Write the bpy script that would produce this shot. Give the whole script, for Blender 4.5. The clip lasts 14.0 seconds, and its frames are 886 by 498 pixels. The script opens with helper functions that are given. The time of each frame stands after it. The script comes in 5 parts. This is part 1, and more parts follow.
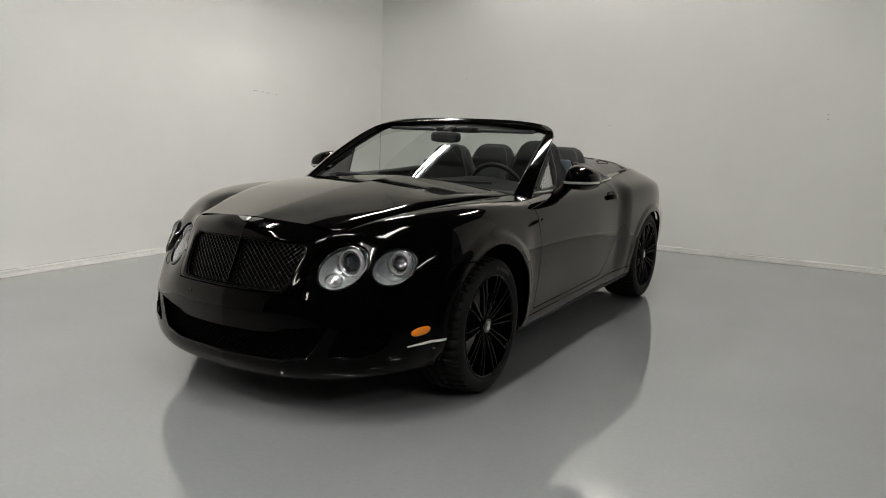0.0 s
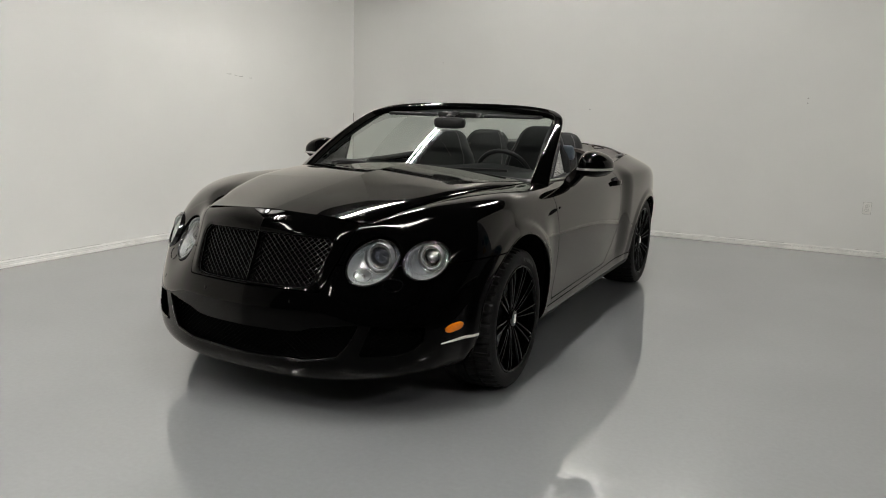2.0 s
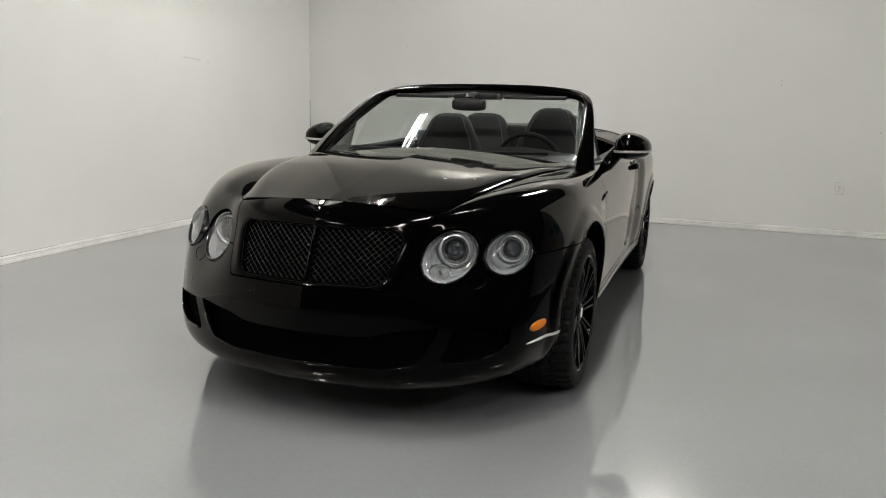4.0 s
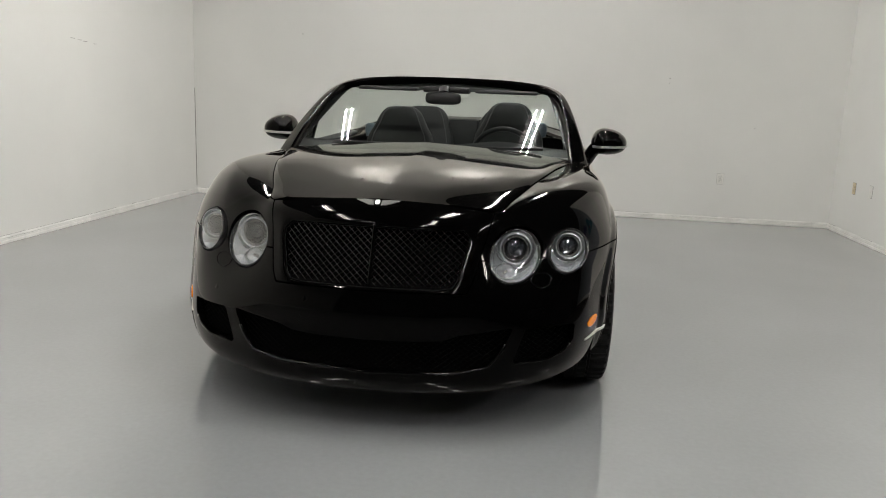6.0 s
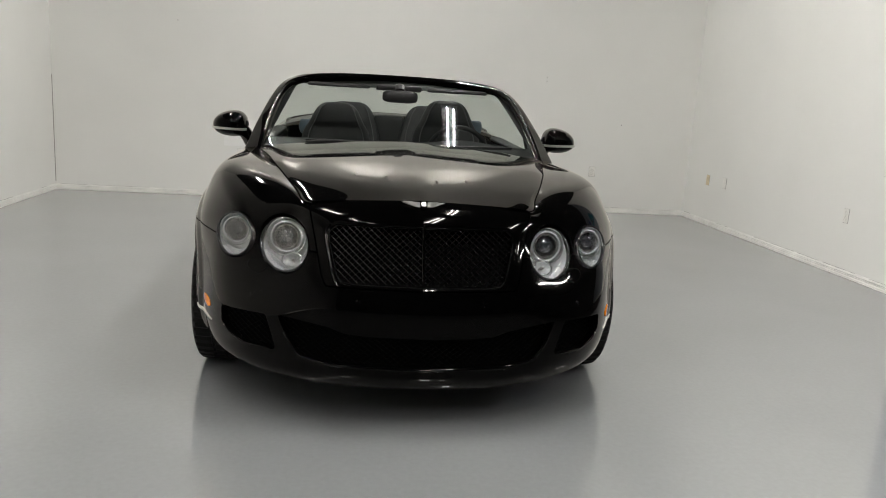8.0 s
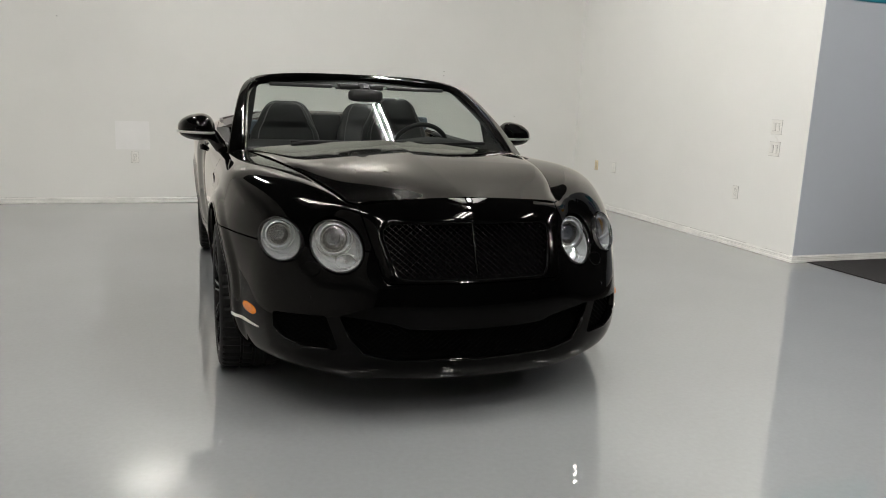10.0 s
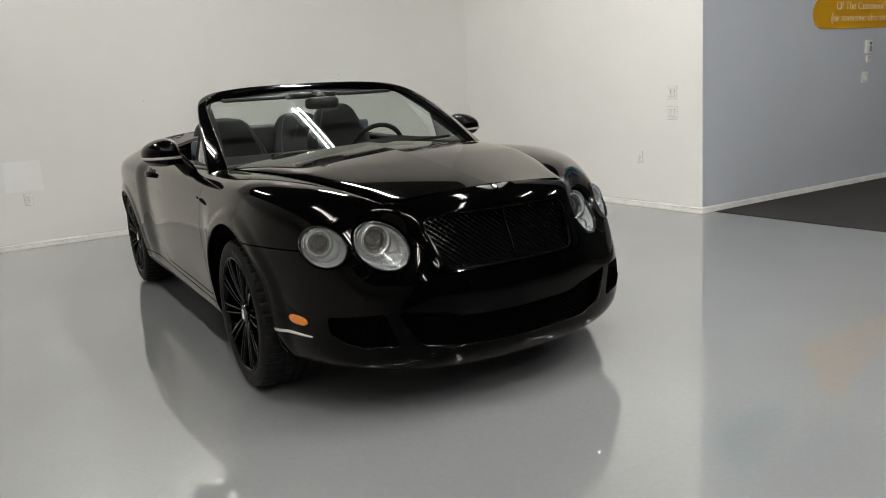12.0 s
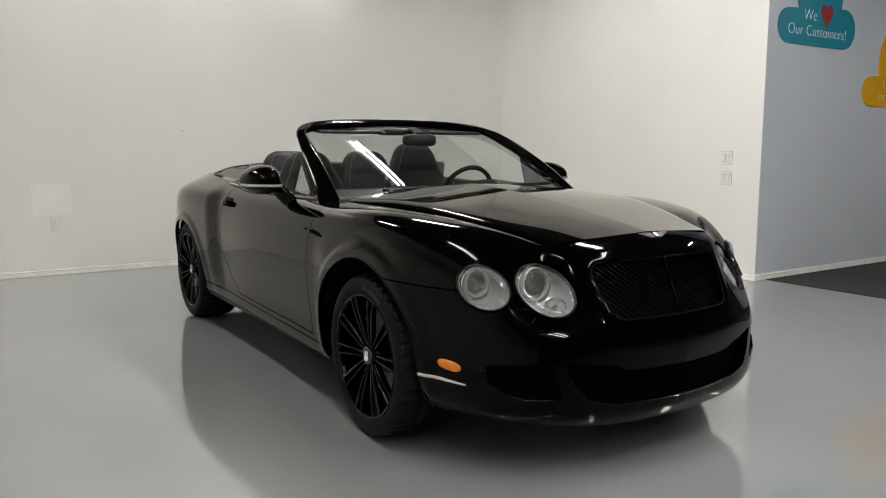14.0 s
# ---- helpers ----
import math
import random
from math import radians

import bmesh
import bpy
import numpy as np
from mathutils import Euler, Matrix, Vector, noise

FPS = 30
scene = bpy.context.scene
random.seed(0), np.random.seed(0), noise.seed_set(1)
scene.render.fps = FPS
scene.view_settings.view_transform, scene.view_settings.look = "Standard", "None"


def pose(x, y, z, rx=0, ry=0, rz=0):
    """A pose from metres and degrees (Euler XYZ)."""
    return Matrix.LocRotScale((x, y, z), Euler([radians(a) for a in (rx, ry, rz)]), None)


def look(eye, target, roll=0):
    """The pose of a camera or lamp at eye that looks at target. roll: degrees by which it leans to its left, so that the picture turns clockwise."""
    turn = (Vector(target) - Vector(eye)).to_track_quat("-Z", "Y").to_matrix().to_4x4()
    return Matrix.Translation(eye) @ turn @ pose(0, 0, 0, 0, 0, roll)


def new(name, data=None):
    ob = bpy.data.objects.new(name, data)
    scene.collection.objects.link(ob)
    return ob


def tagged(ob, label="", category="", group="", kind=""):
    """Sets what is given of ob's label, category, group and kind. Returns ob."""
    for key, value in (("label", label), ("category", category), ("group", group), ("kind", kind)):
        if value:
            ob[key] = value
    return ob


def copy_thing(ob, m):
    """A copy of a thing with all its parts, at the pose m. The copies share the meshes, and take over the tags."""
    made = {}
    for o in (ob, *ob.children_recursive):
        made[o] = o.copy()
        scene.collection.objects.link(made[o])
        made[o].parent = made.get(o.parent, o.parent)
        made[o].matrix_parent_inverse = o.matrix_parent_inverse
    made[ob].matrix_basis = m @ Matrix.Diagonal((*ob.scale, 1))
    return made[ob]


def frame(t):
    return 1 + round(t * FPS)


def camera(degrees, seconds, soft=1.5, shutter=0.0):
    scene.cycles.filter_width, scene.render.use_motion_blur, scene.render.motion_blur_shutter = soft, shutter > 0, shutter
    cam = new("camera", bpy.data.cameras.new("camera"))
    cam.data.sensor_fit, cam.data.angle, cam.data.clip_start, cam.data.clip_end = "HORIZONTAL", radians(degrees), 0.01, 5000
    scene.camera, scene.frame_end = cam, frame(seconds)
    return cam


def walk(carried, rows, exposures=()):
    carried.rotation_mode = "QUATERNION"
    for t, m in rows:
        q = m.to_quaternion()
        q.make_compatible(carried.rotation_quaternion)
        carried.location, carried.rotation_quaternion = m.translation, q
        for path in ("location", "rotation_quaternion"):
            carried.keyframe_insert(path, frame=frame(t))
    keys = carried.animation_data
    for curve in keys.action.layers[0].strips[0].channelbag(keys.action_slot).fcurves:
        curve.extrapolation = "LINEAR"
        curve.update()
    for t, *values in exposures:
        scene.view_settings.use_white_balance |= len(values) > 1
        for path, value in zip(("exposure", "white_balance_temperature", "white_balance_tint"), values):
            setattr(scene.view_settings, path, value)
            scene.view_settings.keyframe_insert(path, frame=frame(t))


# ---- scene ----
cam = camera(60.6, 14.0, soft=1.0)
PATH = [
    (0, (2.575, -4.667, 1.326), (1.576, -2.964, 1.004), 1.8),
    (0.5, (2.551, -4.658, 1.329), (1.552, -2.956, 1.003), 1.8),
    (1, (2.484, -4.661, 1.309), (1.499, -2.951, 0.986), 1.5),
    (1.5, (2.356, -4.687, 1.312), (1.419, -2.952, 0.976), 1.4),
    (2, (2.184, -4.716, 1.33), (1.307, -2.955, 0.969), 1.7),
    (2.5, (2.03, -4.733, 1.317), (1.19, -2.957, 0.941), 1.8),
    (3, (1.842, -4.708, 1.293), (1.04, -2.916, 0.913), 1.7),
    (3.5, (1.651, -4.682, 1.262), (0.907, -2.864, 0.883), 1.4),
    (6, (0.58, -4.826, 1.258), (0.346, -2.879, 0.865), 2.3),
    (6.5, (0.353, -4.877, 1.254), (0.267, -2.917, 0.863), 2.7),
    (7, (0.151, -4.912, 1.269), (0.206, -2.951, 0.878), 3.1),
    (7.5, (-0.063, -4.912, 1.256), (0.1, -2.957, 0.862), 3.4),
    (8, (-0.28, -4.912, 1.273), (-0.03, -2.968, 0.877), 3.5),
    (10.5, (-1.28, -4.854, 1.267), (-0.512, -3.047, 0.882), 1.0),
    (11, (-1.465, -4.836, 1.276), (-0.584, -3.079, 0.909), -1.5),
    (11.5, (-1.629, -4.79, 1.29), (-0.669, -3.075, 0.916), -4.8),
    (12, (-1.787, -4.694, 1.261), (-0.801, -3.001, 0.858), -3.9),
    (12.5, (-1.935, -4.553, 1.263), (-0.922, -2.867, 0.898), -2.5),
    (13, (-2.092, -4.418, 1.241), (-1.056, -2.734, 0.94), -1.6),
    (13.5, (-2.229, -4.29, 1.227), (-1.179, -2.61, 0.957), -0.9),
    (14, (-2.321, -4.13, 1.199), (-1.244, -2.465, 0.938), -0.0),
]
walk(cam, [(t, look(eye, target, roll)) for t, eye, target, roll in PATH], [(0, -0.22), (1.5, -0.16), (3.5, -0.05), (7, 0.03), (10.5, 0.10), (12, 0.04), (14, 0.03)])

# ---- world and lamps ----
world = bpy.data.worlds.new("world")
world.use_nodes = True
scene.world = world
world.node_tree.nodes["Background"].inputs[0].default_value = (0.55, 0.68, 0.9, 1)
world.node_tree.nodes["Background"].inputs[1].default_value = 0.05
scene.view_settings.exposure = 0.0
TUBE_POWER = 305.0

# room: left wall, right wall, back wall, blue wall, front wall, far right wall, ceiling
XL, XR, YB, YBLUE, YF, XFAR, ZC = -3.52, 3.80, 3.93, 0.075, -9.5, 10.5, 4.5

# ---- materials ----
def material(name, base, rough=0.5, metal=0.0, spec=0.5, coat=0.0, coat_rough=0.03, vary=0.0, vary_scale=3.0,
             grain=0.0, grain_scale=120.0, bump=0.0, bump_scale=60.0, rough_vary=0.0, random_shift=0.0):
    """A surface with large stains and fine grain on its colour, gloss and relief."""
    m = bpy.data.materials.new(name)
    m.use_nodes = True
    nt = m.node_tree
    b = nt.nodes["Principled BSDF"]
    b.inputs["Base Color"].default_value = (*base, 1)
    b.inputs["Roughness"].default_value = rough
    b.inputs["Metallic"].default_value = metal
    b.inputs["Specular IOR Level"].default_value = spec
    b.inputs["Coat Weight"].default_value = coat
    b.inputs["Coat Roughness"].default_value = coat_rough
    co = nt.nodes.new("ShaderNodeTexCoord")
    def tex(scale, detail):
        n = nt.nodes.new("ShaderNodeTexNoise")
        n.inputs["Scale"].default_value = scale
        n.inputs["Detail"].default_value = detail
        nt.links.new(co.outputs["Object"], n.inputs["Vector"])
        return n
    if vary or grain:
        big, fine = tex(vary_scale, 5), tex(grain_scale, 3)
        def span(n, amount):
            r = nt.nodes.new("ShaderNodeMapRange")
            r.inputs[1].default_value, r.inputs[2].default_value = 0.3, 0.7
            r.inputs[3].default_value, r.inputs[4].default_value = 1 - amount, 1 + amount
            nt.links.new(n.outputs["Fac"], r.inputs[0])
            return r
        mul = nt.nodes.new("ShaderNodeMath")
        mul.operation = "MULTIPLY"
        nt.links.new(span(big, vary).outputs[0], mul.inputs[0])
        nt.links.new(span(fine, grain).outputs[0], mul.inputs[1])
        col = nt.nodes.new("ShaderNodeVectorMath")
        col.operation = "SCALE"
        col.inputs[0].default_value = base
        nt.links.new(mul.outputs[0], col.inputs["Scale"])
        nt.links.new(col.outputs[0], b.inputs["Base Color"])
    if rough_vary:
        rv = tex(vary_scale * 2.3, 6)
        r = nt.nodes.new("ShaderNodeMapRange")
        r.inputs[1].default_value, r.inputs[2].default_value = 0.3, 0.7
        r.inputs[3].default_value, r.inputs[4].default_value = max(0.0, rough - rough_vary), rough + rough_vary
        nt.links.new(rv.outputs["Fac"], r.inputs[0])
        nt.links.new(r.outputs[0], b.inputs["Roughness"])
    if bump:
        bt = tex(bump_scale, 4)
        bn = nt.nodes.new("ShaderNodeBump")
        bn.inputs["Strength"].default_value = bump
        bn.inputs["Distance"].default_value = 0.002
        nt.links.new(bt.outputs["Fac"], bn.inputs["Height"])
        nt.links.new(bn.outputs[0], b.inputs["Normal"])
    return m


def thin_glass(name, tint, gloss_rough=0.0, ior=1.5):
    m = bpy.data.materials.new(name)
    m.use_nodes = True
    nt = m.node_tree
    nt.nodes.remove(nt.nodes["Principled BSDF"])
    out = nt.nodes["Material Output"]
    clear, gloss, mix, fres = (nt.nodes.new(k) for k in ("ShaderNodeBsdfTransparent", "ShaderNodeBsdfGlossy", "ShaderNodeMixShader", "ShaderNodeFresnel"))
    clear.inputs[0].default_value = (*tint, 1)
    gloss.inputs["Color"].default_value = (1, 1, 1, 1)
    gloss.inputs["Roughness"].default_value = gloss_rough
    fres.inputs["IOR"].default_value = ior
    nt.links.new(fres.outputs[0], mix.inputs[0])
    nt.links.new(clear.outputs[0], mix.inputs[1])
    nt.links.new(gloss.outputs[0], mix.inputs[2])
    nt.links.new(mix.outputs[0], out.inputs[0])
    return m


def glowing(name, colour, strength):
    m = bpy.data.materials.new(name)
    m.use_nodes = True
    b = m.node_tree.nodes["Principled BSDF"]
    b.inputs["Base Color"].default_value = (0.8, 0.8, 0.8, 1)
    b.inputs["Emission Color"].default_value = (*colour, 1)
    b.inputs["Emission Strength"].default_value = strength
    return m


def clear_coated(m, tint, ior, gain, offset, rough, haze, haze_rough, most=1.0):
    """Puts a clear coat over a surface; its gloss grows towards grazing views. haze: a soft second gloss from fine dust and polish marks."""
    nt = m.node_tree
    under, out, cap = nt.nodes["Principled BSDF"], nt.nodes["Material Output"], nt.nodes.new("ShaderNodeMath")
    fres, mix, add, sharp, soft_gloss, share = (nt.nodes.new(k) for k in ("ShaderNodeFresnel", "ShaderNodeMixShader", "ShaderNodeMixShader", "ShaderNodeBsdfGlossy", "ShaderNodeBsdfGlossy", "ShaderNodeMath"))
    fres.inputs["IOR"].default_value = ior
    sharp.inputs["Color"].default_value = soft_gloss.inputs["Color"].default_value = (*tint, 1)
    sharp.inputs["Roughness"].default_value, soft_gloss.inputs["Roughness"].default_value = rough, haze_rough
    add.inputs[0].default_value = haze
    share.operation, share.use_clamp = "MULTIPLY_ADD", True
    share.inputs[1].default_value, share.inputs[2].default_value = gain, offset
    cap.operation, cap.inputs[1].default_value = "MINIMUM", most
    for a, b in ((sharp.outputs[0], add.inputs[1]), (soft_gloss.outputs[0], add.inputs[2]), (fres.outputs[0], share.inputs[0]), (share.outputs[0], cap.inputs[0]), (cap.outputs[0], mix.inputs[0]),
                 (under.outputs[0], mix.inputs[1]), (add.outputs[0], mix.inputs[2]), (mix.outputs[0], out.inputs[0])):
        nt.links.new(a, b)
    return m


def rippled(m, waves):
    """Faint ripples of a poured surface in its gloss: (scale, height in metres) each."""
    nt = m.node_tree
    co, last = nt.nodes.new("ShaderNodeTexCoord"), None
    for scale, height in waves:
        n, bn = nt.nodes.new("ShaderNodeTexNoise"), nt.nodes.new("ShaderNodeBump")
        n.inputs["Scale"].default_value, n.inputs["Detail"].default_value = scale, 1.0
        bn.inputs["Strength"].default_value, bn.inputs["Distance"].default_value = 1.0, height
        nt.links.new(co.outputs["Object"], n.inputs["Vector"])
        nt.links.new(n.outputs["Fac"], bn.inputs["Height"])
        if last:
            nt.links.new(last.outputs[0], bn.inputs["Normal"])
        last = bn
    for node in nt.nodes:
        if node.type == "BSDF_GLOSSY":
            nt.links.new(last.outputs[0], node.inputs["Normal"])


WALL = material("white_wall_paint", (0.73, 0.727, 0.697), 0.42, vary=0.03, vary_scale=0.9, grain=0.012, grain_scale=160, bump=0.12, bump_scale=90, rough_vary=0.06)
BLUE_WALL = material("blue_grey_wall_paint", (0.47, 0.50, 0.545), 0.5, vary=0.025, vary_scale=1.1, grain=0.012, grain_scale=160, bump=0.12, bump_scale=90)
PATCH = material("fresh_wall_paint", (0.785, 0.78, 0.765), 0.4, vary=0.02, vary_scale=8, bump=0.1, bump_scale=90)
TRIM = material("white_trim_paint", (0.76, 0.75, 0.72), 0.4, vary=0.10, vary_scale=5, grain=0.05, grain_scale=60, bump=0.1)
# also draws the dark groove and contact shade of the skirting
SCUFF_SHADE = material("scuff_and_shade_grey", (0.26, 0.245, 0.225), 0.7, vary=0.2, vary_scale=20)
FLOOR = material("grey_epoxy_floor", (0.245, 0.253, 0.257), 0.6, spec=0.0, vary=0.06, vary_scale=0.8, grain=0.03, grain_scale=45)
clear_coated(FLOOR, (1, 1, 1), 2.1, 1.3, 0.0, 0.010, 0.15, 0.30, 0.62)
rippled(FLOOR, ((2.2, 0.0006), (28.0, 0.0001)))
MAT = material("charcoal_carpet", (0.022, 0.02, 0.019), 0.95, vary=0.12, vary_scale=2, grain=0.3, grain_scale=250, bump=0.8, bump_scale=300)
CEILING = material("dark_ceiling_paint", (0.014, 0.0135, 0.013), 0.85, vary=0.2, vary_scale=1.2)
DARK_WALL = material("dark_wall_paint", (0.022, 0.022, 0.023), 0.7, vary=0.1, vary_scale=0.8)
PLASTIC = material("white_plastic", (0.74, 0.73, 0.69), 0.35, vary=0.03, vary_scale=30)
TAN = material("almond_plastic", (0.62, 0.52, 0.34), 0.35, vary=0.03, vary_scale=30)
SLOT = material("dark_slot", (0.03, 0.03, 0.03), 0.6)
DISPLAY = material("grey_display", (0.16, 0.18, 0.17), 0.25)
TEAL = material("teal_vinyl", (0.005, 0.19, 0.26), 0.45, vary=0.03, vary_scale=10)
AMBER_SIGN = material("amber_vinyl", (0.58, 0.30, 0.008), 0.45, vary=0.03, vary_scale=10)
VIOLET = material("blue_violet_vinyl", (0.10, 0.12, 0.34), 0.45, vary=0.03, vary_scale=10)
RED = material("red_vinyl", (0.26, 0.018, 0.018), 0.45)
LETTER = material("white_letter_vinyl", (0.8, 0.8, 0.8), 0.5)
TUBES = {age: glowing("fluorescent_tube_" + age, colour, TUBE_POWER * share) for age, colour, share in (
    ("dim", (1.0, 0.965, 0.92), 0.6), ("aged", (1.0, 0.965, 0.92), 0.8), ("plain", (1.0, 0.975, 0.935), 1.0), ("fresh", (1.0, 0.98, 0.945), 1.25),
    ("hooded", (1.0, 0.98, 0.945), 0.22))}
# near-black, stands in for the shade in openings and recesses
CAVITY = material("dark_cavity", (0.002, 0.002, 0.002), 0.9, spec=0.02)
HOUSING = material("grey_enamel", (0.16, 0.16, 0.155), 0.5, vary=0.08, vary_scale=6)

PAINT = material("black_car_paint", (0.0006, 0.0006, 0.0006), 0.6, spec=0.0, vary=0.1, vary_scale=3)
clear_coated(PAINT, (1.0, 0.962, 0.925), 1.38, 1.30, -0.0260, 0.008, 0.05, 0.13)
GLOSS_BLACK = material("gloss_black_trim", (0.006, 0.006, 0.006), 0.08, coat=0.4)
SATIN_BLACK = material("satin_black_plastic", (0.006, 0.006, 0.006), 0.45, spec=0.3, vary=0.1, vary_scale=12, bump=0.1, bump_scale=200)
MESH_BLACK = material("black_chrome_mesh", (0.030, 0.0295, 0.029), 0.20, metal=0.95, vary=0.1, vary_scale=20)
MESH_DARK = material("dark_wire_mesh", (0.0015, 0.0015, 0.0015), 0.35, spec=0.03, metal=0.0, vary=0.1, vary_scale=20)
DULL_METAL = material("dull_dark_metal", (0.30, 0.285, 0.27), 0.25, metal=0.9, vary=0.08, vary_scale=20)
RUBBER = material("tyre_rubber", (0.0050, 0.0048, 0.0047), 0.62, spec=0.10, vary=0.25, vary_scale=9, grain=0.2, grain_scale=180, bump=0.3, bump_scale=220)
RUBBER_MARK = material("tyre_lettering", (0.012, 0.0117, 0.0115), 0.7)
RIM = material("black_alloy", (0.001, 0.001, 0.001), 0.14, spec=0.12, vary=0.1, vary_scale=20)
STEEL = material("brake_steel", (0.22, 0.21, 0.20), 0.4, metal=1.0, vary=0.2, vary_scale=15, grain=0.1)
CHROME = material("chrome", (0.78, 0.78, 0.77), 0.10, metal=1.0)
BADGE = material("worn_silver_badge", (0.26, 0.255, 0.245), 0.35, metal=0.3, vary=0.1, vary_scale=60)
BRIGHT = material("bright_reflector", (0.62, 0.64, 0.655), 0.17, metal=0.72, vary=0.06, vary_scale=25, bump=0.22, bump_scale=28)
SATIN_METAL = material("satin_metal", (0.52, 0.51, 0.48), 0.32, metal=0.9, vary=0.05, vary_scale=30)
STRIP = material("pale_reflector_strip", (0.62, 0.61, 0.55), 0.3, vary=0.05, vary_scale=40)
AMBER = material("amber_lens", (0.62, 0.17, 0.004), 0.12, coat=0.5, vary=0.12, vary_scale=60, bump=0.4, bump_scale=150)
LEATHER = material("black_leather", (0.007, 0.007, 0.0075), 0.5, spec=0.3, vary=0.12, vary_scale=8, grain=0.1, grain_scale=200, bump=0.35, bump_scale=260)
DASH = material("black_dash_vinyl", (0.005, 0.005, 0.0055), 0.6, spec=0.06, vary=0.1, vary_scale=6, bump=0.3, bump_scale=240)
STITCH = material("grey_piping", (0.05, 0.05, 0.05), 0.6)
TONNEAU = material("brown_black_tonneau", (0.045, 0.036, 0.031), 0.38, vary=0.12, vary_scale=5, grain=0.08, bump=0.2, bump_scale=220)
DECK_TRIM = material("brown_satin_trim", (0.05, 0.043, 0.038), 0.3, metal=0.3, vary=0.08, vary_scale=15)
# polished seat trim; its bluish reflection is put into the base colour
BLUE_GREY = material("blue_reflection_trim", (0.12, 0.15, 0.18), 0.3, vary=0.08, vary_scale=20)
MIRROR = material("mirror", (0.85, 0.85, 0.85), 0.02, metal=1.0)
SCREEN_GLASS = thin_glass("windscreen_glass", (0.73, 0.785, 0.75))
SMOKED = thin_glass("smoked_glass", (0.06, 0.063, 0.065))
CLEAR = thin_glass("clear_lens", (0.93, 0.94, 0.94))
HAZY = thin_glass("hazy_lens", (0.92, 0.93, 0.93))
hn = HAZY.node_tree
haze, haze_mix, was = hn.nodes.new("ShaderNodeBsdfDiffuse"), hn.nodes.new("ShaderNodeMixShader"), hn.nodes["Material Output"].inputs[0].links[0].from_socket
haze.inputs[0].default_value, haze_mix.inputs[0].default_value = (0.86, 0.81, 0.68, 1), 0.032
hn.links.new(was, haze_mix.inputs[1])
hn.links.new(haze.outputs[0], haze_mix.inputs[2])
hn.links.new(haze_mix.outputs[0], hn.nodes["Material Output"].inputs[0])
LENS = material("projector_glass", (0.02, 0.023, 0.028), 0.04, spec=0.8, coat=1.0)

# ---- mesh helpers ----
def mesh_object(name, verts, faces, mat, parent=None, label="", normals=None, smooth=True):
    me = bpy.data.meshes.new(name)
    me.from_pydata([tuple(map(float, v)) for v in verts], [], [tuple(map(int, f)) for f in faces])
    me.validate()
    me.polygons.foreach_set("use_smooth", [smooth] * len(me.polygons))
    me.materials.append(mat)
    if normals is not None and len(normals) == len(me.vertices):
        me.normals_split_custom_set_from_vertices([tuple(map(float, n)) for n in normals])
    me.update()
    ob = new(name, me)
    if parent:
        ob.parent = parent
    if label:
        tagged(ob, label)
    return ob


def part(name, bm, mat, parent=None, label="", smooth=False, angle=0):
    """Links a bmesh as one mesh object under a thing or a part."""
    me = bpy.data.meshes.new(name)
    bmesh.ops.recalc_face_normals(bm, faces=bm.faces)
    if angle:
        for e in bm.edges:
            if len(e.link_faces) == 2 and e.calc_face_angle(0) > radians(angle):
                e.smooth = False
    for f in bm.faces:
        f.smooth = smooth or bool(angle)
    bm.to_mesh(me)
    bm.free()
    me.materials.append(mat)
    ob = new(name, me)
    if parent:
        ob.parent = parent
    if label:
        tagged(ob, label)
    return ob


def empty(name, m=None):
    ob = new(name)
    ob.empty_display_size = 0.2
    if m is not None:
        ob.matrix_basis = m
    return ob


def box(bm, x0, x1, y0, y1, z0, z1, bevel=0.0, segments=2, m=None):
    got = bmesh.ops.create_cube(bm, size=1.0, matrix=Matrix.LocRotScale(((x0 + x1) / 2, (y0 + y1) / 2, (z0 + z1) / 2), None, (abs(x1 - x0), abs(y1 - y0), abs(z1 - z0))))
    vs = got["verts"]
    if bevel:
        es = list({e for v in vs for e in v.link_edges})
        got = bmesh.ops.bevel(bm, geom=es, offset=bevel, segments=segments, affect="EDGES", profile=0.5)
        vs = list({v for f in got["faces"] for v in f.verts} | {v for v in vs if v.is_valid})
    if m is not None:
        bmesh.ops.transform(bm, matrix=m, verts=[v for v in vs if v.is_valid])
    return bm


def lathe(bm, profile, n=48, m=Matrix(), closed=False, squash=None):
    """Turns (radius, height) pairs round the local z axis."""
    rings = []
    for r, h in profile:
        ring = []
        for i in range(n):
            a = 2 * math.pi * i / n
            rr = r if squash is None else squash(r, h, i, n)
            ring.append(bm.verts.new(m @ Vector((rr * math.cos(a), rr * math.sin(a), h))))
        rings.append(ring)
    pairs = list(zip(rings, rings[1:])) + ([(rings[-1], rings[0])] if closed else [])
    for a, b in pairs:
        for i in range(n):
            j = (i + 1) % n
            bm.faces.new((a[i], a[j], b[j], b[i]))
    if not closed:
        for ring, (r, h) in ((rings[0], profile[0]), (rings[-1], profile[-1])):
            if r < 0.02:
                bm.faces.new(ring)
    return bm


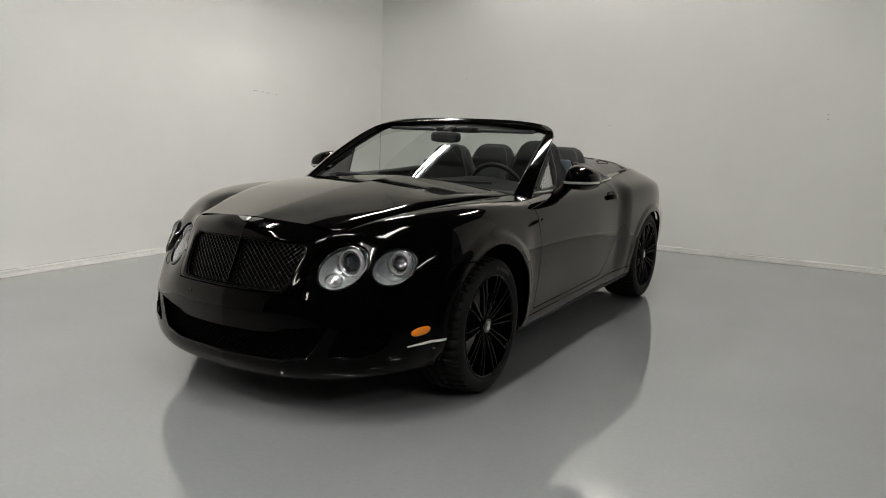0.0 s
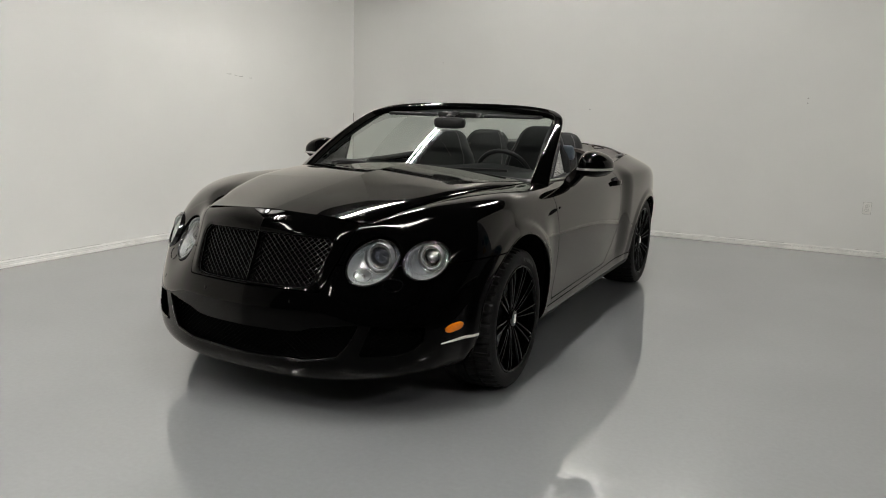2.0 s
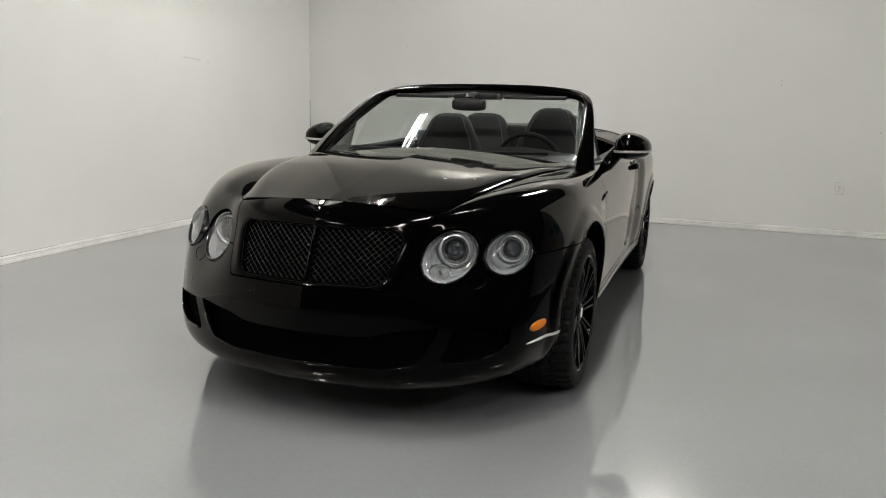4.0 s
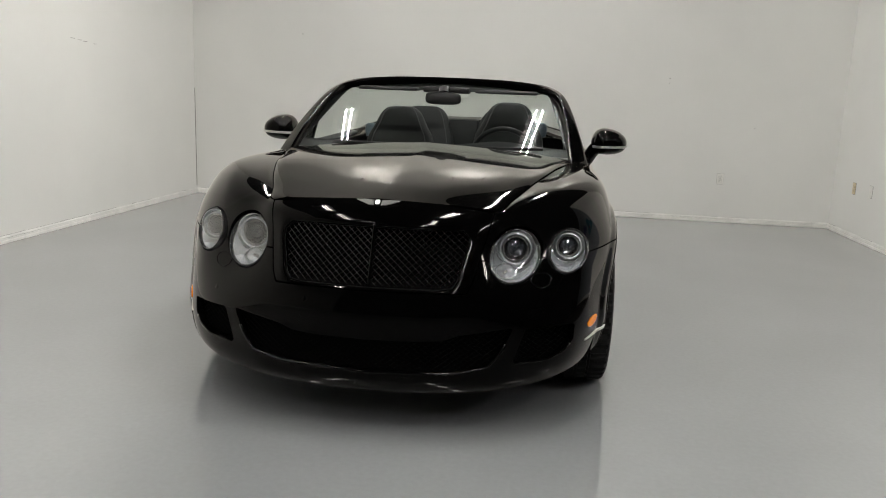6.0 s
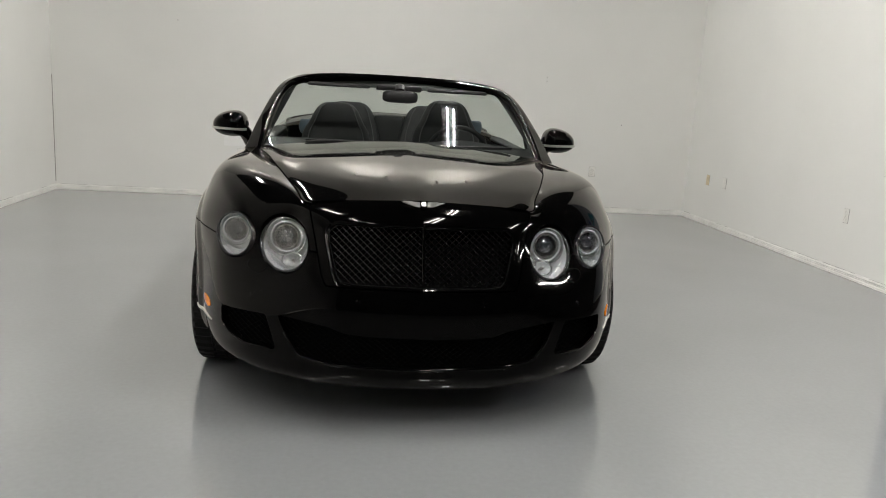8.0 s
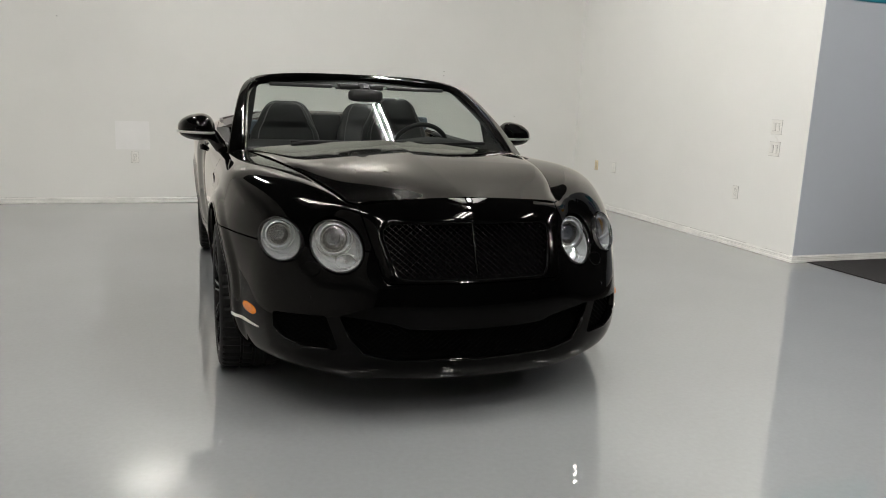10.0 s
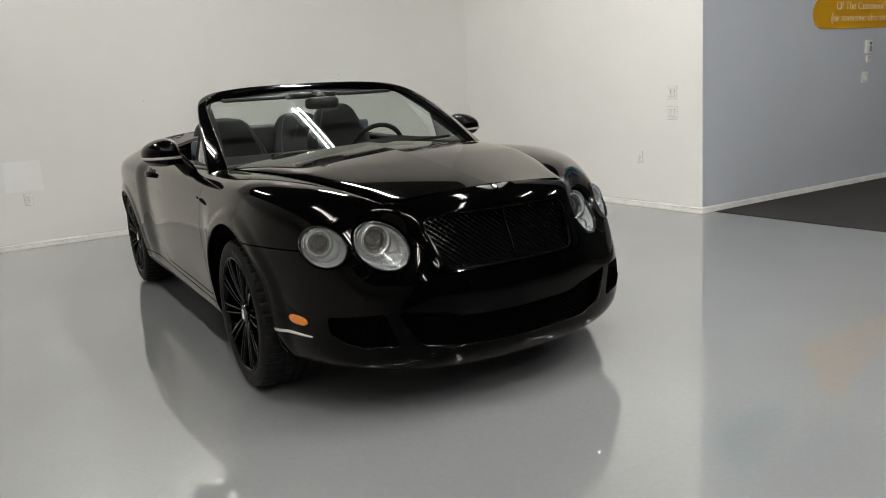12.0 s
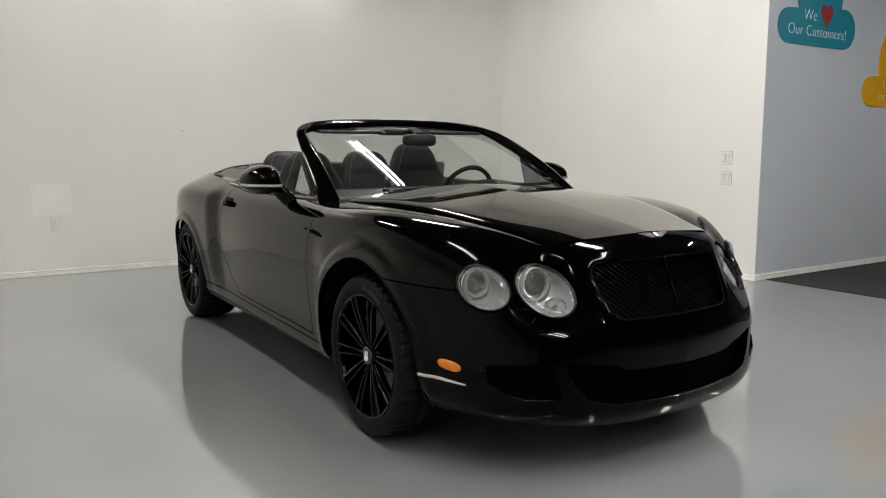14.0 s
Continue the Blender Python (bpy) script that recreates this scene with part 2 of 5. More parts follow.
def sweep(bm, path, section, normal=None, closed=False, cap=True, scale=None):
    """Carries a closed section of (across, out) pairs along a path. normal: a way, or a function of index and place, for 'out'."""
    pts = [Vector(p) for p in path]
    rings = []
    for i, p in enumerate(pts):
        a = pts[i - 1] if (i or closed) else p
        b = pts[(i + 1) % len(pts)] if (i + 1 < len(pts) or closed) else p
        t = (b - a).normalized()
        n = normal(i, p) if callable(normal) else Vector(normal or (0, 0, 1))
        side = t.cross(n).normalized()
        out = side.cross(t).normalized()
        k = scale(i) if scale else (1, 1)
        rings.append([bm.verts.new(p + side * (u * k[0]) + out * (v * k[1])) for u, v in section])
    m = len(section)
    pairs = list(zip(rings, rings[1:])) + ([(rings[-1], rings[0])] if closed else [])
    for a, b in pairs:
        for i in range(m):
            j = (i + 1) % m
            bm.faces.new((a[i], a[j], b[j], b[i]))
    if cap and not closed:
        bm.faces.new(rings[0])
        bm.faces.new(rings[-1])
    return bm


def oval(a, b, n=12, power=2.0):
    out = []
    for i in range(n):
        t = 2 * math.pi * i / n
        c, s = math.cos(t), math.sin(t)
        out.append((a * math.copysign(abs(c) ** (2 / power), c), b * math.copysign(abs(s) ** (2 / power), s)))
    return out


def smooth_path(points, steps=8, closed=False):
    """A Catmull-Rom line through points."""
    p = np.array(points, float)
    n = len(p)
    out = []
    for i in range(n if closed else n - 1):
        a, b, c, d = (p[(i + k) % n] if closed else p[min(max(i + k, 0), n - 1)] for k in (-1, 0, 1, 2))
        for s in range(steps):
            t = s / steps
            out.append(0.5 * (2 * b + (c - a) * t + (2 * a - 5 * b + 4 * c - d) * t * t + (3 * b - a - 3 * c + d) * t ** 3))
    if not closed:
        out.append(p[-1])
    return out


def prism(bm, outline, depth, m=Matrix()):
    """A flat piece with that outline in its local xy plane, from z = 0 to depth."""
    low = [bm.verts.new(m @ Vector((x, y, 0))) for x, y in outline]
    top = [bm.verts.new(m @ Vector((x, y, depth))) for x, y in outline]
    bm.faces.new(low[::-1])
    bm.faces.new(top)
    for i in range(len(low)):
        j = (i + 1) % len(low)
        bm.faces.new((low[i], low[j], top[j], top[i]))
    return bm


def loft(bm, rings, cap=True):
    rows = [[bm.verts.new(Vector(p)) for p in ring] for ring in rings]
    n = len(rows[0])
    for a, b in zip(rows, rows[1:]):
        for i in range(n):
            j = (i + 1) % n
            bm.faces.new((a[i], a[j], b[j], b[i]))
    if cap:
        bm.faces.new(rows[0][::-1])
        bm.faces.new(rows[-1])
    return bm


def axis_frame(origin, axis, up=(0, 0, 1)):
    """A pose whose local z runs along axis."""
    z = Vector(axis).normalized()
    x = Vector(up).cross(z).normalized()
    y = z.cross(x)
    m = Matrix((x, y, z)).transposed().to_4x4()
    m.translation = Vector(origin)
    return m

# ---- room ----
def slab(name, x0, x1, y0, y1, z0, z1, mat, label, category):
    return tagged(part(name, box(bmesh.new(), x0, x1, y0, y1, z0, z1), mat), label, category, kind="structure")


slab("floor", XL - 0.2, XFAR + 0.2, YF - 0.2, YB + 0.2, -0.2, 0.0, FLOOR, "glossy light grey epoxy floor with faint stains", "floor")
slab("wall_left", XL - 0.15, XL, YF, YB + 0.15, 0, ZC, WALL, "white painted wall with a few scratches", "wall")
slab("wall_back", XL, XR + 0.12, YB, YB + 0.15, 0, ZC, WALL, "white painted back wall with scuffs", "wall")
slab("wall_right", XR, XR + 0.12, YBLUE + 0.004, YB, 0, ZC, WALL, "short white painted wall with switches", "wall")
slab("wall_blue", XR + 0.0035, XFAR, YBLUE, YBLUE + 0.12, 0, ZC, BLUE_WALL, "pale blue-grey wall with cloud signs", "wall")
slab("wall_front", XL, XFAR + 0.15, YF - 0.15, YF, 0, ZC, DARK_WALL, "plain dark wall", "wall")
slab("ceiling", XL - 0.15, XFAR + 0.15, YF - 0.15, YB + 0.15, ZC, ZC + 0.15, CEILING, "dark unlit ceiling", "ceiling")
slab("wall_far", XFAR, XFAR + 0.15, YF, YBLUE, 0, ZC, DARK_WALL, "plain dark wall", "wall")

carpet = bmesh.new()
box(carpet, 3.95, XFAR, YF, YBLUE - 0.013, 0.0005, 0.007, bevel=0.003, segments=1)
tagged(part("carpet", carpet, MAT), "dark charcoal carpet laid beside the epoxy floor", "carpet", kind="structure")

# skirting boards: a low moulded board with a grooved bead and a rounded foot
BOARD = [(0, 0.002), (0.017, 0.002), (0.017, 0.020), (0.012, 0.024), (0.012, 0.037), (0.006, 0.0385), (0.006, 0.0405), (0.012, 0.042), (0.014, 0.046), (0.012, 0.051), (0.007, 0.054), (0.005, 0.060), (0, 0.061)]


def skirting(name, a, b, inward):
    bm = bmesh.new()
    a, b, w = Vector(a), Vector(b), Vector(inward)
    rows = [[bm.verts.new(p + w * (d + 0.0005) + Vector((0, 0, z))) for d, z in BOARD] for p in (a, b)]
    n = len(BOARD)
    for i in range(n):
        bm.faces.new((rows[0][i], rows[0][(i + 1) % n], rows[1][(i + 1) % n], rows[1][i]))
    bm.faces.new(rows[0])
    bm.faces.new(rows[1])
    return tagged(part(name, bm, TRIM), "white painted skirting board, scuffed", "skirting board", kind="structure")


skirting("baseboard_left", (XL, YF, 0), (XL, YB, 0), (1, 0, 0))
skirting("baseboard_back", (XL + 0.017, YB, 0), (XR - 0.017, YB, 0), (0, -1, 0))
skirting("baseboard_right", (XR, YBLUE - 0.012, 0), (XR, YB, 0), (-1, 0, 0))
skirting("baseboard_blue", (XR + 0.001, YBLUE, 0), (XFAR, YBLUE, 0), (0, -1, 0))

# cracked caulk along the skirting top, drawn shade at its groove and foot, wall scratches
rng = random.Random(4)
scuffs = bmesh.new()


def broken_runs(start, stop, place):
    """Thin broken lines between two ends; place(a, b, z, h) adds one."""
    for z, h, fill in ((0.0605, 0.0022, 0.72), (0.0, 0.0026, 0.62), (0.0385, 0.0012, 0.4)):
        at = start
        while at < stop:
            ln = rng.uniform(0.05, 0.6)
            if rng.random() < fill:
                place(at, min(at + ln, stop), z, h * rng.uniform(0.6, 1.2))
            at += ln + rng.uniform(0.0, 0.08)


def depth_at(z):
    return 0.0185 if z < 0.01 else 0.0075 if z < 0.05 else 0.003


broken_runs(XL + 0.05, XR - 0.05, lambda a, b, z, h: box(scuffs, a, b, YB - depth_at(z), YB - 0.0004, z + 0.0004, z + h))
broken_runs(-4.0, YB - 0.05, lambda a, b, z, h: box(scuffs, XL + 0.0004, XL + depth_at(z), a, b, z + 0.0004, z + h))
broken_runs(YBLUE + 0.02, YB - 0.05, lambda a, b, z, h: box(scuffs, XR - depth_at(z), XR - 0.0004, a, b, z + 0.0004, z + h))
tagged(part("skirting_lines", scuffs, SCUFF_SHADE), "dark lines along the skirting boards: caulk cracks and drawn shade", "scuff", kind="structure")
marks = bmesh.new()
for y, z, ln in ((1.53, 1.634, 0.07), (1.64, 1.626, 0.05), (1.72, 1.618, 0.06), (1.88, 1.607, 0.04)):
    box(marks, XL, XL + 0.0015, y, y + ln, z, z + 0.004)
for x, z in ((1.95, 1.55), (1.95, 1.50), (-0.3, 1.38), (2.9, 1.05), (-2.2, 1.9)):
    box(marks, x, x + 0.012, YB - 0.0015, YB, z, z + 0.008)
box(marks, XL + 0.0005, XL + 0.006, YB - 0.006, YB - 0.0005, 0.09, 1.25)
tagged(part("wall_marks", marks, SCUFF_SHADE), "small dark scratches and a cracked corner joint", "scratch", kind="structure")
tagged(part("paint_patch", box(bmesh.new(), -1.70, -1.36, YB - 0.0016, YB + 0.001, 0.575, 0.875), PATCH), "lighter rectangle of fresh paint on the wall", "paint patch", kind="structure")


def wall_frame(x, y, z, facing):
    """Local x along the wall, y up, z out of the wall."""
    return axis_frame((x, y, z), facing)


def wall_outlet(m, mat, label, blank=False):
    thing = empty("wall_outlet", m)
    plate = bmesh.new()
    box(plate, -0.036, 0.036, -0.058, 0.058, 0.0, 0.006, bevel=0.003)
    part("plate", plate, mat, thing, angle=40)
    part("grey_edge", box(bmesh.new(), -0.0375, 0.0375, -0.0600, 0.0595, 0.0, 0.0025), SCUFF_SHADE, thing, "grey edge round the plate")
    if not blank:
        for s in (-1, 1):
            part("socket_gap", prism(bmesh.new(), [(a, b + s * 0.02) for a, b in oval(0.0187, 0.0162, 20, 3)], 0.0006, pose(0, 0, 0.006)), SCUFF_SHADE, thing)
            face = part("socket", prism(bmesh.new(), [(a, b + s * 0.02) for a, b in oval(0.017, 0.0145, 20, 3)], 0.0025, pose(0, 0, 0.006)), mat, thing)
            slots = bmesh.new()
            box(slots, -0.008, -0.0055, s * 0.02, s * 0.02 + 0.008, 0.0085, 0.0089)
            box(slots, 0.0055, 0.008, s * 0.02, s * 0.02 + 0.008, 0.0085, 0.0089)
            box(slots, -0.002, 0.002, s * 0.02 - 0.009, s * 0.02 - 0.005, 0.0085, 0.0089)
            part("slots", slots, SLOT, face)
    part("screw", lathe(bmesh.new(), [(0.003, 0.006), (0.0025, 0.0068), (0.0, 0.007)], 12), SATIN_METAL, thing)
    return tagged(thing, label, "wall outlet", group="wall outlets")


wall_outlet(wall_frame(2.60, YB, 0.486, (0, -1, 0)), PLASTIC, "white duplex outlet low on the back wall")
wall_outlet(wall_frame(-1.515, YB, 0.492, (0, -1, 0)), PLASTIC, "white duplex outlet under a fresh paint patch")
wall_outlet(wall_frame(XR, 0.856, 0.499, (-1, 0, 0)), PLASTIC, "white duplex outlet below the light switches")
wall_outlet(wall_frame(XR, 3.365, 0.506, (-1, 0, 0)), TAN, "almond-coloured outlet low on the white wall")
wall_outlet(wall_frame(XR, 2.965, 0.516, (-1, 0, 0)), PLASTIC, "white blank plate beside the almond outlet", True)


def light_switch(m, label, gangs=2):
    thing = empty("light_switch", m)
    w = 0.023 * gangs + 0.014
    plate = bmesh.new()
    box(plate, -w, w, -0.06, 0.06, 0.0, 0.006, bevel=0.003)
    part("plate", plate, PLASTIC, thing, angle=40)
    part("grey_edge", box(bmesh.new(), -w - 0.0015, w + 0.0015, -0.0615, 0.0615, 0.0, 0.002), SCUFF_SHADE, thing, "grey edge round the plate")
    for i in range(gangs):
        x = (i - (gangs - 1) / 2) * 0.046
        gap = part("rocker_frame", box(bmesh.new(), x - 0.0175, x + 0.0175, -0.0345, 0.0345, 0.0055, 0.0066), SCUFF_SHADE, thing)
        rock = bmesh.new()
        box(rock, -0.0155, 0.0155, -0.0325, 0.0325, 0.0, 0.006, bevel=0.0015, m=pose(x, 0, 0.0062, 4, 0, 0))
        part("rocker", rock, PLASTIC, thing, angle=40)
    return tagged(thing, label, "light switch", group="light switches")


light_switch(wall_frame(XR, 0.435, 1.118, (-1, 0, 0)), "white double rocker switch on the white wall")
light_switch(wall_frame(XR, 0.433, 0.930, (-1, 0, 0)), "white double rocker switch under another one")
tag_bm = bmesh.new()
box(tag_bm, -0.022, 0.022, -0.006, 0.006, 0, 0.004, m=pose(0, 0, 0, 0, 0, -32))
tagged(part("wall_tag", tag_bm, PLASTIC), "small white label stuck between two switches", "label").matrix_basis = wall_frame(XR, 0.425, 1.022, (-1, 0, 0))

# thermostat, a small module under it, and a switch on the blue wall
thermo = empty("thermostat", wall_frame(6.33, YBLUE, 1.435, (0, -1, 0)))
b = bmesh.new()
box(b, -0.055, 0.055, -0.07, 0.07, 0, 0.028, bevel=0.008)
part("body", b, PLASTIC, thermo, angle=40)
part("display", box(bmesh.new(), -0.004, 0.034, 0.022, 0.05, 0.027, 0.0295), DISPLAY, thermo, "grey display")
part("keypad", box(bmesh.new(), -0.005, 0.036, -0.05, 0.012, 0.027, 0.0290), SCUFF_SHADE, thermo, "grey keypad")
tagged(thermo, "white wall thermostat with a small grey display", "thermostat")
module = empty("wall_module", wall_frame(6.345, YBLUE, 1.315, (0, -1, 0)))
b = bmesh.new()
box(b, -0.034, 0.034, -0.04, 0.04, 0, 0.02, bevel=0.004)
part("body", b, PLASTIC, module, angle=40)
for i in range(4):
    part("slot", box(bmesh.new(), -0.02, 0.02, -0.02 + i * 0.013, -0.015 + i * 0.013, 0.0195, 0.0206), SCUFF_SHADE, module)
tagged(module, "small white plastic module under the thermostat", "wall module")
light_switch(wall_frame(6.30, YBLUE, 1.125, (0, -1, 0)), "white switch on the blue-grey wall")


# cloud signs: flat boards with lettering
def cloud_outline(lobes, foot, centre, n=150):
    """The outline of a heap of round lobes on a long rounded foot: (x, y, radius) each, and the foot's two ends."""
    (xa, ya, ra), (xb, yb, rb) = foot
    heap = list(lobes) + [(xa + (xb - xa) * t, ya + (yb - ya) * t, ra + (rb - ra) * t) for t in np.linspace(0, 1, 60)]
    out = []
    for i in range(n):
        a = 2 * math.pi * i / n
        d = Vector((math.cos(a), math.sin(a)))
        best = 0
        for x, y, r in heap:
            o = Vector((centre[0] - x, centre[1] - y))
            q = o.dot(d) ** 2 - o.length_squared + r * r
            if q > 0:
                best = max(best, -o.dot(d) + math.sqrt(q))
        out.append((centre[0] + d.x * best, centre[1] + d.y * best))
    return out


def lettering(text, size, x, y, parent, mat=None):
    cu = bpy.data.curves.new("lettering", "FONT")
    cu.body, cu.size, cu.align_x, cu.extrude, cu.offset = text, size, "CENTER", 0.001, -0.0035
    cu.materials.append(mat or LETTER)
    ob = new("lettering", cu)
    ob.parent = parent
    ob.matrix_basis = pose(x, y, 0.0125)
    return tagged(ob, "white letters")


def cloud_sign(x, z, lobes, foot, centre, mat, lines, label, heart=None):
    thing = empty("cloud_sign", wall_frame(x, YBLUE, z, (0, -1, 0)))
    part("board", prism(bmesh.new(), cloud_outline(lobes, foot, centre), 0.011, pose(0, 0, 0.0005)), mat, thing)
    for text, size, lx, ly in lines:
        lettering(text, size, lx, ly, thing)
    if heart:
        pts = []
        for i in range(40):
            t = 2 * math.pi * i / 40
            pts.append((heart[0] + heart[2] * 16 * math.sin(t) ** 3 / 17, heart[1] + heart[2] * (13 * math.cos(t) - 5 * math.cos(2 * t) - 2 * math.cos(3 * t) - math.cos(4 * t)) / 13))
        part("heart", prism(bmesh.new(), pts, 0.003, pose(0, 0, 0.0115)), RED, thing, "dark red heart")
    return tagged(thing, label, "wall sign", group="cloud signs")


cloud_sign(4.545, 2.15, [(0.02, 0.47, 0.36)], ((-0.46, 0.155, 0.155), (0.435, 0.185, 0.185)), (0.0, 0.2), TEAL,
           [("We", 0.14, -0.13, 0.225), ("Our Customers!", 0.14, 0.0, 0.085)], "teal cloud sign with white lettering and a heart", heart=(0.125, 0.293, 0.100))
cloud_sign(6.18, 1.63, [(-0.12, 0.43, 0.41), (0.32, 0.3, 0.28)], ((-0.655, 0.15, 0.15), (0.65, 0.16, 0.16)), (0.0, 0.2), AMBER_SIGN,
           [("Take Care", 0.115, 0.0, 0.295), ("Of The Customer!", 0.115, 0.0, 0.185), ("(or someone else will)", 0.115, 0.0, 0.07)], "amber cloud sign with white lettering on a blue-grey wall")
cloud_sign(5.79, 2.76, [(-0.02, 0.36, 0.30), (0.28, 0.25, 0.20)], ((-0.46, 0.15, 0.15), (0.45, 0.16, 0.16)), (0.0, 0.2), VIOLET, [], "blue-violet cloud sign high on a blue-grey wall")


# fluorescent strip lights under the ceiling
def strip_light(x, y, z, length, age, wing_drop=0.0):
    thing = empty("ceiling_light", pose(x, y, z))
    b = bmesh.new()
    box(b, -0.022, 0.022, -length / 2, length / 2, 0.030, 0.085, bevel=0.006)
    box(b, -0.105, 0.105, -length / 2 - 0.09, length / 2 + 0.09, 0.050, 0.080, bevel=0.004)
    part("housing", b, HOUSING, thing, angle=40)
    for s in (-1, 1):
        tube = bmesh.new()
        lathe(tube, [(0.0, -length / 2 + 0.03), (0.0085, -length / 2 + 0.03), (0.0085, length / 2 - 0.03), (0.0, length / 2 - 0.03)], 10, pose(s * 0.040, 0, 0.012, -90, 0, 0))
        part("tube", tube, TUBES[age], thing, "glowing white tube", smooth=True)
    if wing_drop:
        # unseen black wing, added to keep direct light off the left wall
        wing = bmesh.new()
        prism(wing, [(-0.05, 0.06), (-0.165, -wing_drop), (-0.168, 0.003 - wing_drop), (-0.056, 0.064)], length, pose(0, length / 2, 0, 90, 0, 0))
        part("reflector", wing, CAVITY, thing, "dark added wing that blocks light to the left")
    for s in (-1, 1):
        part("socket", box(bmesh.new(), -0.08, 0.08, s * (length / 2 - 0.03) - 0.012, s * (length / 2 - 0.03) + 0.012, -0.012, 0.04), HOUSING, thing)
    for s in (-1, 1):
        part("hanger", lathe(bmesh.new(), [(0.004, 0.08), (0.004, ZC - z)], 8, pose(0, s * length * 0.35, 0)), STEEL, thing)
    return tagged(thing, "twin-tube fluorescent strip light hung under the ceiling", "ceiling light", group="strip lights")


# lights at y -6.15 and x 5.8 are added fill for floor and blue wall
for x, y, age, drop in ((-1.56, 1.1, "aged", 0.07), (0.80, 1.1, "fresh", 0), (-1.56, -2.15, "aged", 0.20), (0.80, -2.15, "fresh", 0), (-1.56, -4.15, "aged", 0.20),
                        (0.80, -4.15, "fresh", 0), (-1.56, -6.15, "dim", 0.20), (0.80, -6.15, "plain", 0), (3.3, -3.4, "dim", 0), (5.8, -2.7, "plain", 0)):
    strip_light(x, y, 3.32, 1.25, age, drop)


# short hooded lights that wash the top of the back wall
def wall_washer(x, y, z, length):
    thing = empty("wall_washer", pose(x, y, z))
    b = bmesh.new()
    box(b, -length / 2 - 0.02, length / 2 + 0.02, -0.034, 0.034, 0.026, 0.044, bevel=0.004)
    part("housing", b, TRIM, thing, angle=40)
    part("hood", box(bmesh.new(), -length / 2 - 0.02, length / 2 + 0.02, -0.036, -0.034, -0.032, 0.030), TRIM, thing, "white hood on the room side")
    for s in (-1, 1):
        tube = bmesh.new()
        lathe(tube, [(0.0, -length / 2), (0.010, -length / 2), (0.010, length / 2), (0.0, length / 2)], 10, pose(0, s * 0.013, 0.012, 0, 90, 0))
        part("tube", tube, TUBES["hooded"], thing, "glowing white tube", smooth=True)
        part("bracket", box(bmesh.new(), s * length * 0.4 - 0.010, s * length * 0.4 + 0.010, 0.030, YB - y, 0.030, 0.042), TRIM, thing)
    return tagged(thing, "short hooded twin-tube light close to the back wall", "ceiling light", group="wall washers")


for x in (-1.47, -0.13, 1.07):
    wall_washer(x, YB - 0.30, 3.40, 0.50)

